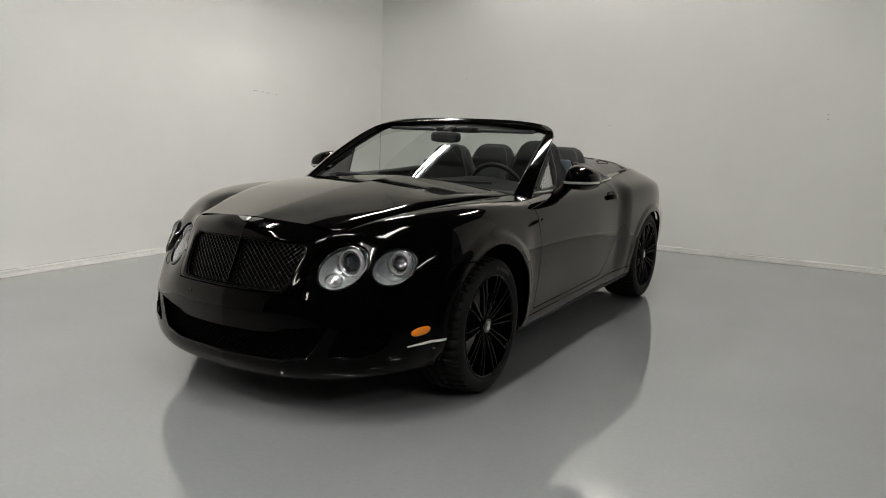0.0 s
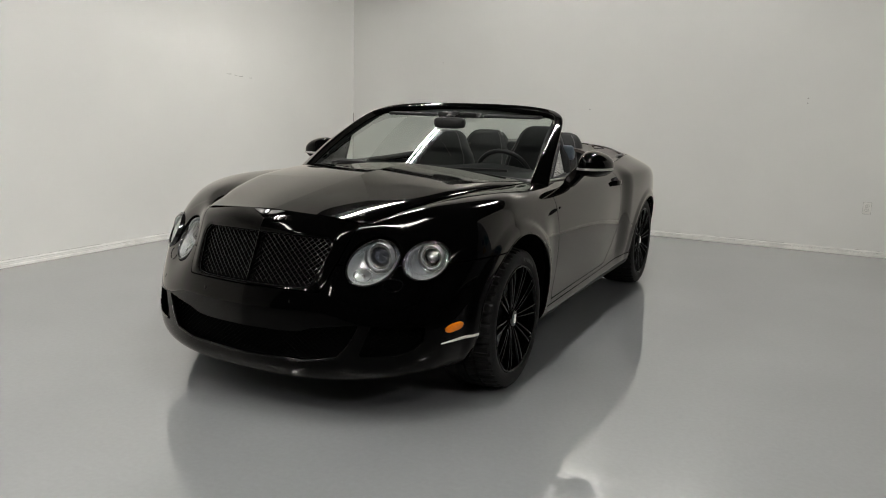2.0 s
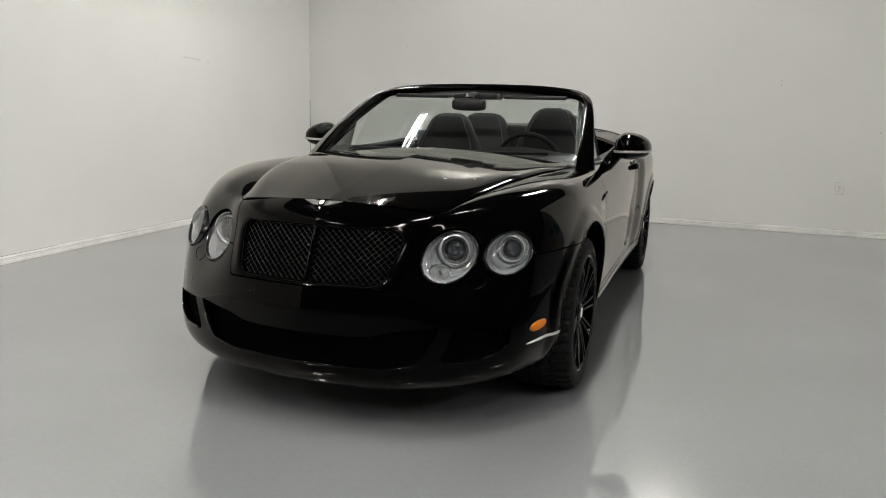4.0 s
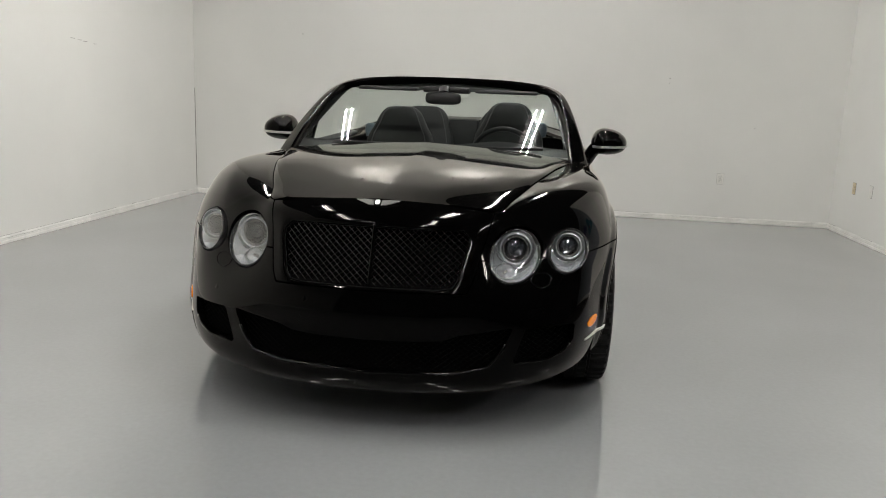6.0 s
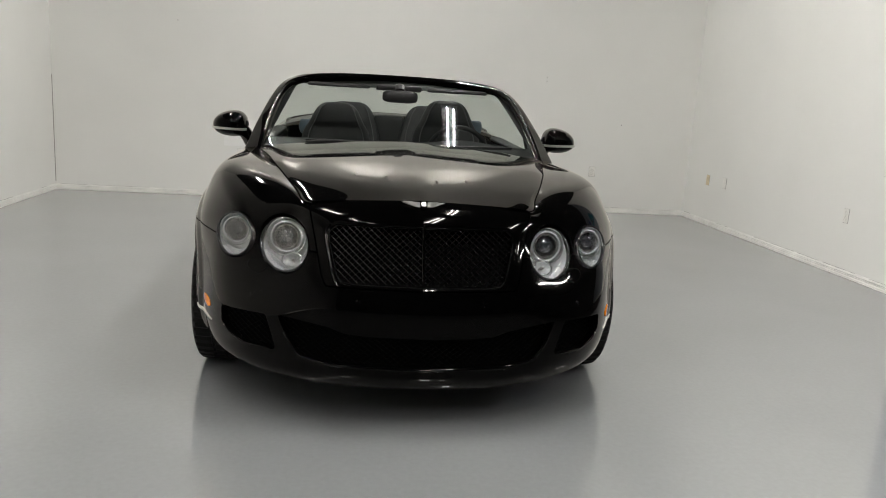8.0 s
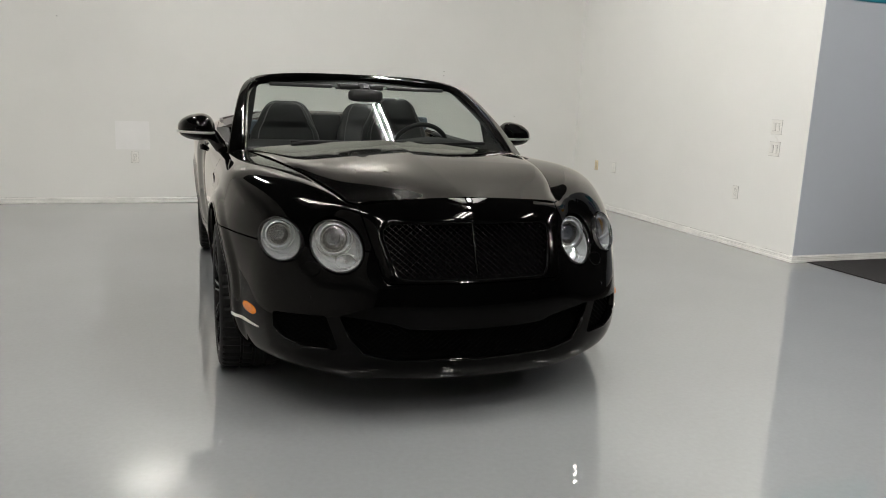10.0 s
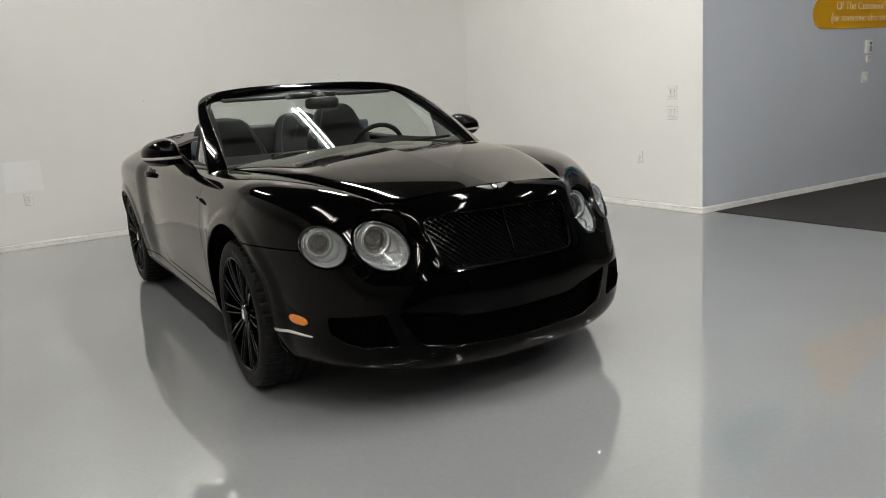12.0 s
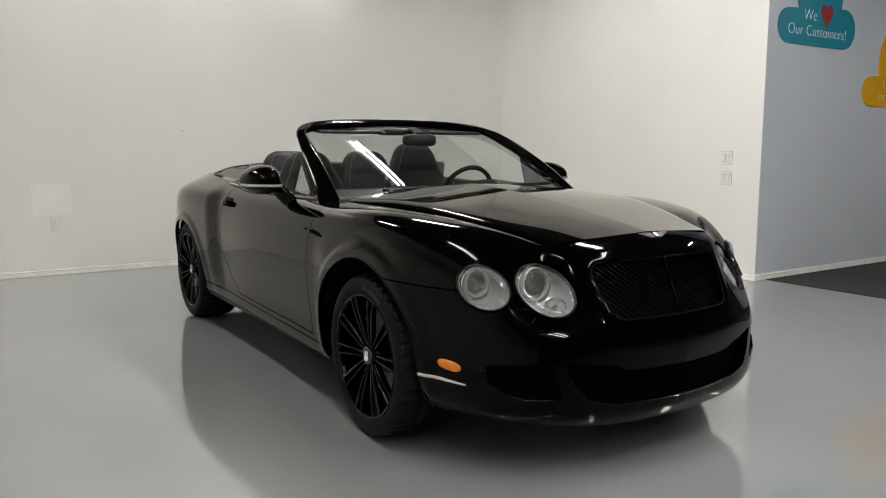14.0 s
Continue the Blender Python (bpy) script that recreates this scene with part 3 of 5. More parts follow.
# ---- convertible car: body surface ----
# Style lines of the car's left half, from the middle of the nose (first station) round the side to the middle of the tail.
# The car stands along y with its nose towards -y; axles at y = -1.3725 and 1.3725.
STYLE = dict(
    under=[(0, -2.13, .17), (.22, -2.12, .171), (.42, -2.08, .178), (.595, -2, .193), (.725, -1.895, .207), (.818, -1.755, .217), (.85, -1.6, .22), (.86, -1.35, .22), (.85, -.95, .2),
           (.84, -.4, .2), (.84, .2, .2), (.85, .72, .205), (.86, 1.37, .22), (.84, 1.8, .23), (.78, 2.15, .25), (.6, 2.38, .26), (.3, 2.45, .26), (0, 2.46, .26)],
    lip=[(0, -2.238, .196), (.22, -2.226, .198), (.43, -2.186, .207), (.618, -2.1, .225), (.75, -1.98, .247), (.837, -1.802, .262), (.872, -1.6, .27), (.895, -1.35, .26), (.892, -.95, .242),
         (.893, -.4, .24), (.893, .2, .24), (.9, .72, .245), (.899, 1.37, .26), (.856, 1.8, .28), (.78, 2.17, .3), (.59, 2.43, .31), (.31, 2.5, .31), (0, 2.51, .31)],
    chin=[(0, -2.245, .33), (.22, -2.233, .33), (.425, -2.197, .333), (.62, -2.115, .342), (.771, -1.985, .355), (.861, -1.8, .362), (.899, -1.6, .365), (.915, -1.35, .365), (.907, -.95, .345),
          (.9, -.4, .34), (.902, .2, .34), (.896, .72, .35), (.908, 1.37, .36), (.872, 1.8, .38), (.815, 2.19, .4), (.61, 2.46, .41), (.32, 2.53, .41), (0, 2.54, .41)],
    brow=[(0, -2.25, .44), (.22, -2.238, .44), (.412, -2.2, .447), (.6, -2.118, .455), (.76, -1.985, .465), (.859, -1.8, .467), (.901, -1.6, .47), (.923, -1.35, .475), (.919, -.95, .465),
          (.91, -.4, .46), (.912, .2, .46), (.906, .72, .475), (.918, 1.37, .48), (.88, 1.8, .49), (.825, 2.19, .5), (.62, 2.46, .51), (.33, 2.53, .51), (0, 2.545, .51)],
    waist=[(0, -2.232, .55), (.22, -2.22, .55), (.405, -2.178, .557), (.572, -2.085, .565), (.745, -1.967, .575), (.853, -1.793, .578), (.901, -1.598, .585), (.922, -1.35, .6), (.925, -.95, .6),
           (.923, -.4, .6), (.924, .2, .6), (.916, .72, .61), (.926, 1.37, .61), (.885, 1.8, .61), (.822, 2.18, .62), (.62, 2.44, .63), (.33, 2.51, .63), (0, 2.525, .63)],
    lamp=[(0, -2.155, .72), (.22, -2.142, .72), (.395, -2.098, .705), (.528, -2.022, .698), (.712, -1.925, .712), (.838, -1.762, .722), (.897, -1.582, .735), (.918, -1.34, .745), (.92, -.95, .745),
          (.922, -.4, .75), (.926, .2, .75), (.92, .72, .76), (.926, 1.37, .765), (.878, 1.8, .76), (.802, 2.15, .76), (.61, 2.39, .77), (.32, 2.46, .78), (0, 2.475, .78)],
    crown=[(0, -2.104, .828), (.22, -2.091, .821), (.41, -2.04, .802), (.509, -1.947, .828), (.648, -1.812, .872), (.771, -1.655, .893), (.838, -1.48, .909), (.864, -1.27, .916), (.879, -.93, .906),
           (.893, -.4, .892), (.9, .2, .895), (.899, .72, .905), (.905, 1.36, .918), (.835, 1.78, .905), (.735, 2.08, .885), (.57, 2.3, .885), (.31, 2.37, .89), (0, 2.385, .89)],
    shut=[(0, -2.045, .871), (.22, -2.03, .864), (.425, -1.99, .838), (.482, -1.875, .858), (.535, -1.72, .892), (.588, -1.55, .918), (.635, -1.38, .934), (.68, -1.18, .945), (.745, -.93, .952),
          (.815, -.4, .957), (.832, .2, .966), (.815, .72, .99), (.765, 1.32, 1.024), (.685, 1.7, 1.004), (.57, 1.98, .975), (.45, 2.18, .955), (.23, 2.24, .955), (0, 2.26, .955)],
)
NAMES = ["under", "lip", "chin", "brow", "waist", "lamp", "crown", "shut"]


def spline(points, q):
    """A natural cubic spline through evenly keyed points (first axis), at the keys q."""
    p = np.asarray(points, float)
    n = len(p)
    a = np.eye(n) * 4
    a[0, 0] = a[-1, -1] = 1
    for i in range(1, n - 1):
        a[i, i - 1] = a[i, i + 1] = 1
    rhs = np.zeros_like(p)
    rhs[1:-1] = 6 * (p[2:] - 2 * p[1:-1] + p[:-2])
    m = np.linalg.solve(a, rhs.reshape(n, -1)).reshape(p.shape)
    q = np.asarray(q, float)
    i = np.clip(np.floor(q).astype(int), 0, n - 2)
    t = (q - i).reshape((-1,) + (1,) * (p.ndim - 1))
    s = 1 - t
    return s * p[i] + t * p[i + 1] + ((s ** 3 - s) * m[i] + (t ** 3 - t) * m[i + 1]) / 6


CAGE = np.array([STYLE[k] for k in NAMES]).transpose(1, 0, 2)
LAST = len(CAGE) - 1
MIRRORED = CAGE[:0:-1] * np.array([-1, 1, 1])
FULL_CAGE = np.concatenate([MIRRORED, CAGE])


def body_surface(us, vs):
    """Places on the body's left half: stations us by lines vs."""
    rows = spline(FULL_CAGE, np.asarray(us) + LAST)
    return spline(rows.transpose(1, 0, 2), vs).transpose(1, 0, 2)


def shut_line(u):
    return body_surface([u], [7.0])[0, 0]


class Sheet:
    """Points, normals and faces of a surface, which fields trim."""
    def __init__(self, v, n, f):
        self.v, self.n, self.f = v, n, f

    def trim(self, field):
        """Keeps the part where field(points) > 0, cutting through the faces."""
        val = field(self.v)
        val = np.where(np.abs(val) < 1e-7, 1e-7, val)
        v, n, faces, cut = list(self.v), list(self.n), [], {}
        for f in self.f:
            d = [val[i] for i in f]
            if min(d) > 0:
                faces.append(f)
            elif max(d) > 0:
                out = []
                for k, i in enumerate(f):
                    j = f[(k + 1) % len(f)]
                    if val[i] > 0:
                        out.append(i)
                    if (val[i] > 0) != (val[j] > 0):
                        key = (min(i, j), max(i, j))
                        if key not in cut:
                            t = val[i] / (val[i] - val[j])
                            v.append(self.v[i] * (1 - t) + self.v[j] * t)
                            nn = self.n[i] * (1 - t) + self.n[j] * t
                            n.append(nn / np.linalg.norm(nn))
                            cut[key] = len(v) - 1
                        out.append(cut[key])
                if len(out) > 2:
                    faces.append(tuple(out))
        used = sorted({i for f in faces for i in f})
        renum = {i: k for k, i in enumerate(used)}
        return Sheet(np.array([v[i] for i in used]).reshape(-1, 3), np.array([n[i] for i in used]).reshape(-1, 3), [tuple(renum[i] for i in f) for f in faces])

    def pushed(self, d):
        return Sheet(self.v + self.n * d, self.n, self.f)

    def renormed(self):
        """Normals anew from the faces."""
        n = np.zeros_like(self.v)
        for f in self.f:
            a, b, c = self.v[f[0]], self.v[f[1]], self.v[f[2]]
            w = np.cross(b - a, c - a)
            if len(f) > 3:
                w = w + np.cross(c - a, self.v[f[3]] - a)
            for i in f:
                n[i] += w
        return Sheet(self.v, n / np.maximum(np.linalg.norm(n, axis=1, keepdims=True), 1e-12), self.f)

    def mirrored(self):
        k = np.array([-1, 1, 1])
        return Sheet(self.v * k, self.n * k, [f[::-1] for f in self.f])

    def joined(self, other):
        o = len(self.v)
        return Sheet(np.concatenate([self.v, other.v]), np.concatenate([self.n, other.n]), self.f + [tuple(i + o for i in f) for f in other.f])

    def flanged(self, depth=0.016):
        """Turns the free edges inwards, so that the panel has thickness."""
        count = {}
        for f in self.f:
            for k, i in enumerate(f):
                j = f[(k + 1) % len(f)]
                count[(i, j)] = 1
        v, n, faces, low = list(self.v), list(self.n), list(self.f), {}
        for (i, j) in list(count):
            if (j, i) in count or (abs(self.v[i][0]) < 1e-4 and abs(self.v[j][0]) < 1e-4):
                continue
            side = np.cross(self.v[j] - self.v[i], self.n[i])
            side /= max(np.linalg.norm(side), 1e-9)
            ids = []
            for k, down in ((i, 0), (j, 0), (j, 1), (i, 1)):
                v.append(self.v[k] - self.n[k] * (depth * down))
                n.append(side)
                ids.append(len(v) - 1)
            faces.append((ids[1], ids[0], ids[3], ids[2]))
        return Sheet(np.array(v), np.array(n), faces)

    def build(self, name, mat, parent, label="", flange=0.016):
        s = self.flanged(flange) if flange else self
        return mesh_object(name, s.v, s.f, mat, parent, label, normals=s.n)


def grid_sheet(p):
    """A sheet from a grid of points, normals outwards by the grid's turn."""
    du, dv = np.gradient(p, axis=0), np.gradient(p, axis=1)
    n = np.cross(du, dv)
    n /= np.maximum(np.linalg.norm(n, axis=2, keepdims=True), 1e-12)
    a, b = p.shape[:2]
    faces = [(i * b + j, (i + 1) * b + j, (i + 1) * b + j + 1, i * b + j + 1) for i in range(a - 1) for j in range(b - 1)]
    return Sheet(p.reshape(-1, 3), n.reshape(-1, 3), faces)


def polygon_field(poly, axes, rounding=0.0):
    """Signed distance to a rounded polygon in the plane of two axes: positive inside."""
    q = np.array(poly, float)

    def field(v):
        p = v[:, list(axes)]
        d = np.full(len(p), 1e9)
        inside = np.zeros(len(p), bool)
        for i in range(len(q)):
            a, b = q[i], q[(i + 1) % len(q)]
            e, w = b - a, p - a
            t = np.clip((w @ e) / (e @ e), 0, 1)
            d = np.minimum(d, np.linalg.norm(w - t[:, None] * e, axis=1))
            c = (a[1] <= p[:, 1]) != (b[1] <= p[:, 1])
            with np.errstate(divide="ignore", invalid="ignore"):
                x = a[0] + (p[:, 1] - a[1]) * e[0] / e[1]
            inside ^= c & (p[:, 0] < x)
        return np.where(inside, d, -d) + rounding
    return field


def less(f, g=0.0):
    return lambda v: -f(v) - g


def inset(f, g):
    return lambda v: f(v) - g


def both(*fs):
    return lambda v: np.minimum.reduce([f(v) for f in fs])


def either(*fs):
    return lambda v: np.maximum.reduce([f(v) for f in fs])


AXLE, HUB_Z = 1.3725, 0.345
GAP = 0.0026
arch_front = lambda v: 1 - np.hypot((v[:, 1] + AXLE - 0.040) / 0.415, (v[:, 2] - 0.340) / 0.416)
arch_rear = lambda v: 1 - np.hypot((v[:, 1] - AXLE) / 0.425, (v[:, 2] - 0.345) / 0.362)
# each lens is an oval: its middle, half length and half width, the turn of its long axis up and outwards, and the way it faces (round and up), in degrees
HEADLAMPS = [((0.522, -2.035, 0.690), 0.1288, 0.0930, 43.7, 27.7, 37.0), ((0.716, -1.922, 0.702), 0.1085, 0.0790, 30.0, 40.0, 25.0)]


def nearest_normal(place):
    d = ((HALF.v - np.array(place)) ** 2).sum(1)
    i = int(d.argmin())
    return HALF.v[i], HALF.n[i]


US = np.concatenate([np.linspace(0, 13, 13 * 26 + 1), np.linspace(13, LAST, 50)[1:]])
VS = np.linspace(0, 7, 92)


def ramp(a, b, v):
    t = np.clip((v - a) / (b - a), 0, 1)
    return t * t * (3 - 2 * t)


def flared(p):
    """Swells the side over both wheels: the rear haunch and the front arch."""
    p = p.copy()
    y, z = p[..., 1], p[..., 2]
    rear = 0.032 * ramp(.615, .84, y) * (1 - ramp(1.60, 2.05, y)) * ramp(.22, .42, z) * (1 - ramp(.90, 1.0, z))
    fore = 0.016 * (1 - ramp(-1.03, -.82, y)) * ramp(-1.85, -1.62, y) * ramp(.24, .40, z) * (1 - ramp(.70, .86, z))
    p[..., 0] += (rear + fore) * (p[..., 0] > 0.5)
    # the nose comes to a faint upright crease in its middle
    p[..., 1] -= 0.013 * np.exp(-np.abs(p[..., 0]) / 0.20) * (y < -1.9) * ramp(.20, .24, z)
    # flat flanges round the wheel openings
    for yc, ry, zc, rz, w in ((-1.3325, .415, .340, .416, .013), (1.3725, .425, .345, .362, .010)):
        d = np.hypot((y - yc) / ry, (z - zc) / rz) * 0.5 * (ry + rz) - 0.5 * (ry + rz)
        p[..., 0] += w * (1 - ramp(.030, .075, d)) * (p[..., 0] > 0.5) * ramp(.2, .3, z)
    return p


HALF = grid_sheet(flared(body_surface(US, VS)))
if (HALF.n * (HALF.v - np.array([0, 0, 0.5]))).sum() < 0:
    HALF.n, HALF.f = -HALF.n, [f[::-1] for f in HALF.f]

LAMPS = []
for place, long, short, turned, az, el in HEADLAMPS:
    at, nrm = nearest_normal(place)
    az, el = math.radians(az), math.radians(el)
    axis = Vector((math.sin(az) * math.cos(el), -math.cos(az) * math.cos(el), math.sin(el))) * 0.8 + Vector(nrm) * 0.2
    LAMPS.append((Vector(at) - axis.normalized() * 0.006, axis.normalized(), long, short, turned))


def lamp_oval(at, axis, long, short, turned, s=1):
    """A frame in which the lens is the unit circle in x and y, in metres along z."""
    m = axis_frame((s * at.x, at.y, at.z), (s * axis.x, axis.y, axis.z))
    return m @ pose(0, 0, 0, 0, 0, s * turned) @ Matrix.Diagonal((long, short, 1, 1))


def lamp_hole(v):
    best = np.full(len(v), -1.0)
    for at, axis, long, short, turned in LAMPS:
        back = np.array(lamp_oval(at, axis, long + 0.006, short + 0.006, turned).inverted())
        w = v @ back[:3, :3].T + back[:3, 3]
        best = np.maximum(best, np.where(np.abs(w[:, 2]) < 0.16, (1 - np.hypot(w[:, 0], w[:, 1])) * short, -1.0))
    return best


front = lambda v: -1.2 - v[:, 1]
grille_shell = both(polygon_field([(-1, .565), (.355, .565), (.372, .60), (.425, .815), (.46, .95), (-1, .95)], (0, 2), 0.0), lambda v: -1.95 - v[:, 1])
grille_hole = both(polygon_field([(-1, .618), (.276, .618), (.309, .735), (-1, .752)], (0, 2), 0.045), lambda v: -1.95 - v[:, 1])
low_intake = both(polygon_field([(-1, .383), (.19, .385), (.28, .391), (.335, .412), (.44, .428), (.523, .438), (.516, .418), (.482, .345), (.442, .298), (.32, .274), (-1, .262)], (0, 2), 0.004), lambda v: -1.9 - v[:, 1])
side_intake = both(polygon_field([(.583, .428), (.748, .422), (.746, .375), (.712, .340), (.655, .318), (.545, .316)], (0, 2), 0.010), lambda v: -1.7 - v[:, 1])
lower_front = lambda v: 0.690 - v[:, 2] + np.clip(v[:, 1] + 1.75, -0.3, 0.2) * 0.05
door_field = polygon_field([(-.85, 1.2), (-.845, .965), (-.80, .86), (-.768, .73), (-.762, .60), (-.778, .315), (.33, .335), (.47, .42), (.575, .52), (.628, .66), (.600, .82), (.53, .93), (.40, 1.05), (.40, 1.2)], (1, 2))
sill_field = both(lambda v: 0.300 - v[:, 2] + 0.02 * v[:, 1], lambda v: v[:, 1] + 1.2, lambda v: 1.2 - v[:, 1])
rocker_field = both(lambda v: 0.252 - v[:, 2] + 0.02 * v[:, 1], lambda v: v[:, 1] + 1.2, lambda v: 1.2 - v[:, 1])
tail_field = both(lambda v: v[:, 1] - 1.70, lambda v: 0.62 - v[:, 2])
ahead = lambda v: -0.2 - v[:, 1]

car = empty("convertible_car")
tagged(car, "black two-door convertible with its roof down on a glossy floor", "car")

WHOLE = HALF.trim(less(arch_front)).trim(less(arch_rear)).trim(less(lamp_hole))
NOSE = WHOLE.trim(front)
bumper = NOSE.trim(inset(lower_front, GAP)).trim(less(grille_shell, GAP)).trim(less(low_intake)).trim(less(side_intake)).trim(lambda v: -1.37 - v[:, 1])
bumper.joined(bumper.mirrored()).build("front_bumper", PAINT, car, flange=0.03)
shell = HALF.trim(front).trim(inset(grille_shell, GAP)).trim(less(grille_hole))
proud = (0.001 + 0.005 * ramp(0, .050, grille_shell(shell.v))) * (1 - ramp(.66, .84, shell.v[:, 2])) - 0.003 * (1 - ramp(0.001, .010, -grille_hole(shell.v)))
shell = Sheet(shell.v + shell.n * proud[:, None], shell.n, shell.f).renormed()
shell.joined(shell.mirrored()).build("grille_surround", PAINT, car, flange=0.045)
fender = WHOLE.trim(ahead).trim(less(grille_shell, GAP)).trim(less(door_field, GAP)).trim(less(sill_field, GAP)).trim(either(less(lower_front, GAP), lambda v: v[:, 1] + 1.37))
door = WHOLE.trim(inset(door_field, GAP)).trim(less(sill_field, GAP))
sill = WHOLE.trim(inset(sill_field, GAP)).trim(less(rocker_field, GAP))
rocker = WHOLE.trim(inset(rocker_field, GAP))
quarter = WHOLE.trim(lambda v: v[:, 1] + 0.2).trim(less(door_field, GAP)).trim(less(sill_field, GAP)).trim(less(tail_field, GAP))
tail = WHOLE.trim(inset(tail_field, GAP))
DOORS = []
for side in (1, -1):
    turn = (lambda s: s) if side > 0 else (lambda s: s.mirrored())
    turn(fender).build("front_fender", PAINT, car)
    DOORS.append(turn(door).build("door", PAINT, car))
    turn(sill).build("side_sill", PAINT, car)
    turn(rocker).build("rocker_strip", SATIN_BLACK, car)
    turn(quarter).build("rear_quarter_panel", PAINT, car)
tail.joined(tail.mirrored()).build("rear_bumper", PAINT, car)


# bonnet and rear deck span between the two shut lines
def deck_sheet(u0, u1, mid, rows, cols, s_max, ridge=0.0, gable=0.0):
    us = np.linspace(u0, u1, rows)
    edge = body_surface(us, [7.0])[:, 0]
    mids = spline(np.array(mid), np.linspace(0, len(mid) - 1, rows))
    s = np.linspace(-s_max, s_max, cols)
    p = np.zeros((rows, cols, 3))
    p[:, :, 0] = edge[:, :1] * s
    p[:, :, 1] = mids[:, :1] + (edge[:, 1:2] - mids[:, :1]) * s ** 2
    p[:, :, 2] = mids[:, 1:2] + (edge[:, 2:3] - mids[:, 1:2]) * ((1 - ridge) * (gable * np.abs(s) + (1 - gable) * np.abs(s) ** 2.4) + ridge * np.abs(s) ** 26)
    sh = grid_sheet(p)
    if sh.n[:, 2].sum() < 0:
        sh.n, sh.f = -sh.n, [f[::-1] for f in sh.f]
    return sh


bonnet = deck_sheet(2.0, 8.12, [(-2.045, .874), (-1.91, .898), (-1.75, .9234), (-1.56, .9513), (-1.36, .977), (-1.12, 1.001), (-.84, 1.020)], 110, 221, 0.990, np.interp(np.arange(110), [0, 66, 109], [0.30, 0.50, 0.20])[:, None], 0.6)
bonnet = bonnet.trim(lambda v: v[:, 1] + 2.043 - 0.30 * v[:, 0] ** 2)
bonnet.build("bonnet", PAINT, car, flange=0.02)
rear_deck = deck_sheet(10.9, 15.0, [(1.06, 1.098), (1.36, 1.106), (1.66, 1.082), (1.95, 1.030), (2.25, .957)], 60, 61, 0.996)
horseshoe = lambda v: 1.58 - 0.20 * v[:, 0] ** 2 - 3.2 * np.clip(np.abs(v[:, 0]) - 0.45, 0, 1) ** 2 - v[:, 1]
cover_area = both(horseshoe, lambda v: 0.765 - np.abs(v[:, 0]))
rear_deck.trim(less(cover_area)).build("boot_lid", PAINT, car, flange=0.02)
tonneau = rear_deck.trim(inset(cover_area, 0.004))
tonneau.build("tonneau_cover", TONNEAU, car, "brown-black cover over the folded roof", flange=0.02)


def deck_point(x, y, lift=0.0):
    i = int(((rear_deck.v[:, 0] - x) ** 2 + (rear_deck.v[:, 1] - y) ** 2).argmin())
    return (x, y, rear_deck.v[i, 2] + lift)

# ---- car: front details ----
FRONT_PTS = HALF.v[HALF.v[:, 1] < -1.6]


def nose_y(x, z):
    d = (FRONT_PTS[:, 0] - abs(x)) ** 2 + (FRONT_PTS[:, 2] - z) ** 2
    i = np.argpartition(d, 6)[:6]
    w = 1 / (d[i] + 1e-7)
    return float((FRONT_PTS[i, 1] * w).sum() / w.sum())


def lattice(inside, x0, x1, z0, z1, pitch, slope, back, thick, families=(1, -1), step=0.012):
    """Crossed bars behind an opening of the nose, bent along it."""
    bm = bmesh.new()
    sect = [(-thick, -thick * 0.6), (thick, -thick * 0.6), (thick, thick * 0.6), (-thick, thick * 0.6)]
    span = (z1 - z0) / slope
    for fam in families:
        c = x0 - span
        while c < x1 + span:
            run, pts = [], []
            n = max(2, int(span / step))
            for k in range(n + 1):
                z = z0 + (z1 - z0) * k / n
                x = c + fam * ((z - z0) / slope) + (span if fam < 0 else 0)
                ok = inside(np.array([[abs(x), -2.3, z]]))[0] > 0
                if ok:
                    run.append((x, nose_y(x, z) + back + (0.0015 if fam > 0 else -0.0015), z))
                if (not ok or k == n) and len(run) > 1:
                    sweep(bm, run, sect, normal=(0, -1, 0))
                    run = []
                elif not ok:
                    run = []
            c += pitch
    return bm


part("grille_mesh", lattice(grille_hole, -0.36, 0.36, 0.570, 0.805, 0.0265, 0.85, 0.018, 0.0018), MESH_BLACK, car, "black diamond wire mesh")
bar = bmesh.new()
sweep(bar, [(0, nose_y(0, z) + 0.008, z) for z in np.linspace(.582, .80, 9)], oval(0.006, 0.008, 10), normal=(0, -1, 0))
part("grille_bar", bar, PAINT, car, smooth=True)
part("intake_mesh", lattice(low_intake, -0.53, 0.53, 0.245, 0.47, 0.028, 0.75, 0.035, 0.0012), MESH_DARK, car, "black diamond wire mesh in the lower intake")
for s in (1, -1):
    fld = side_intake
    part("side_intake_mesh", lattice(fld, min(s * .54, s * .75), max(s * .54, s * .75), 0.29, 0.47, 0.028, 0.75, 0.05, 0.0012), MESH_DARK, car)


def backing(x0, x1, z0, z1, back, nx, nz):
    """A near-black tray for the shade behind an opening, its rim drawn up to the skin."""
    xs, zs = np.linspace(x0, x1, nx), np.linspace(z0, z1, nz)
    p = np.zeros((nx, nz, 3))
    for i, x in enumerate(xs):
        for j, z in enumerate(zs):
            e = min(x - x0, x1 - x, z - z0, z1 - z)
            p[i, j] = (x, nose_y(x, z) + 0.012 + (back - 0.012) * float(ramp(0.0, 0.03, e)), z)
    return grid_sheet(p)


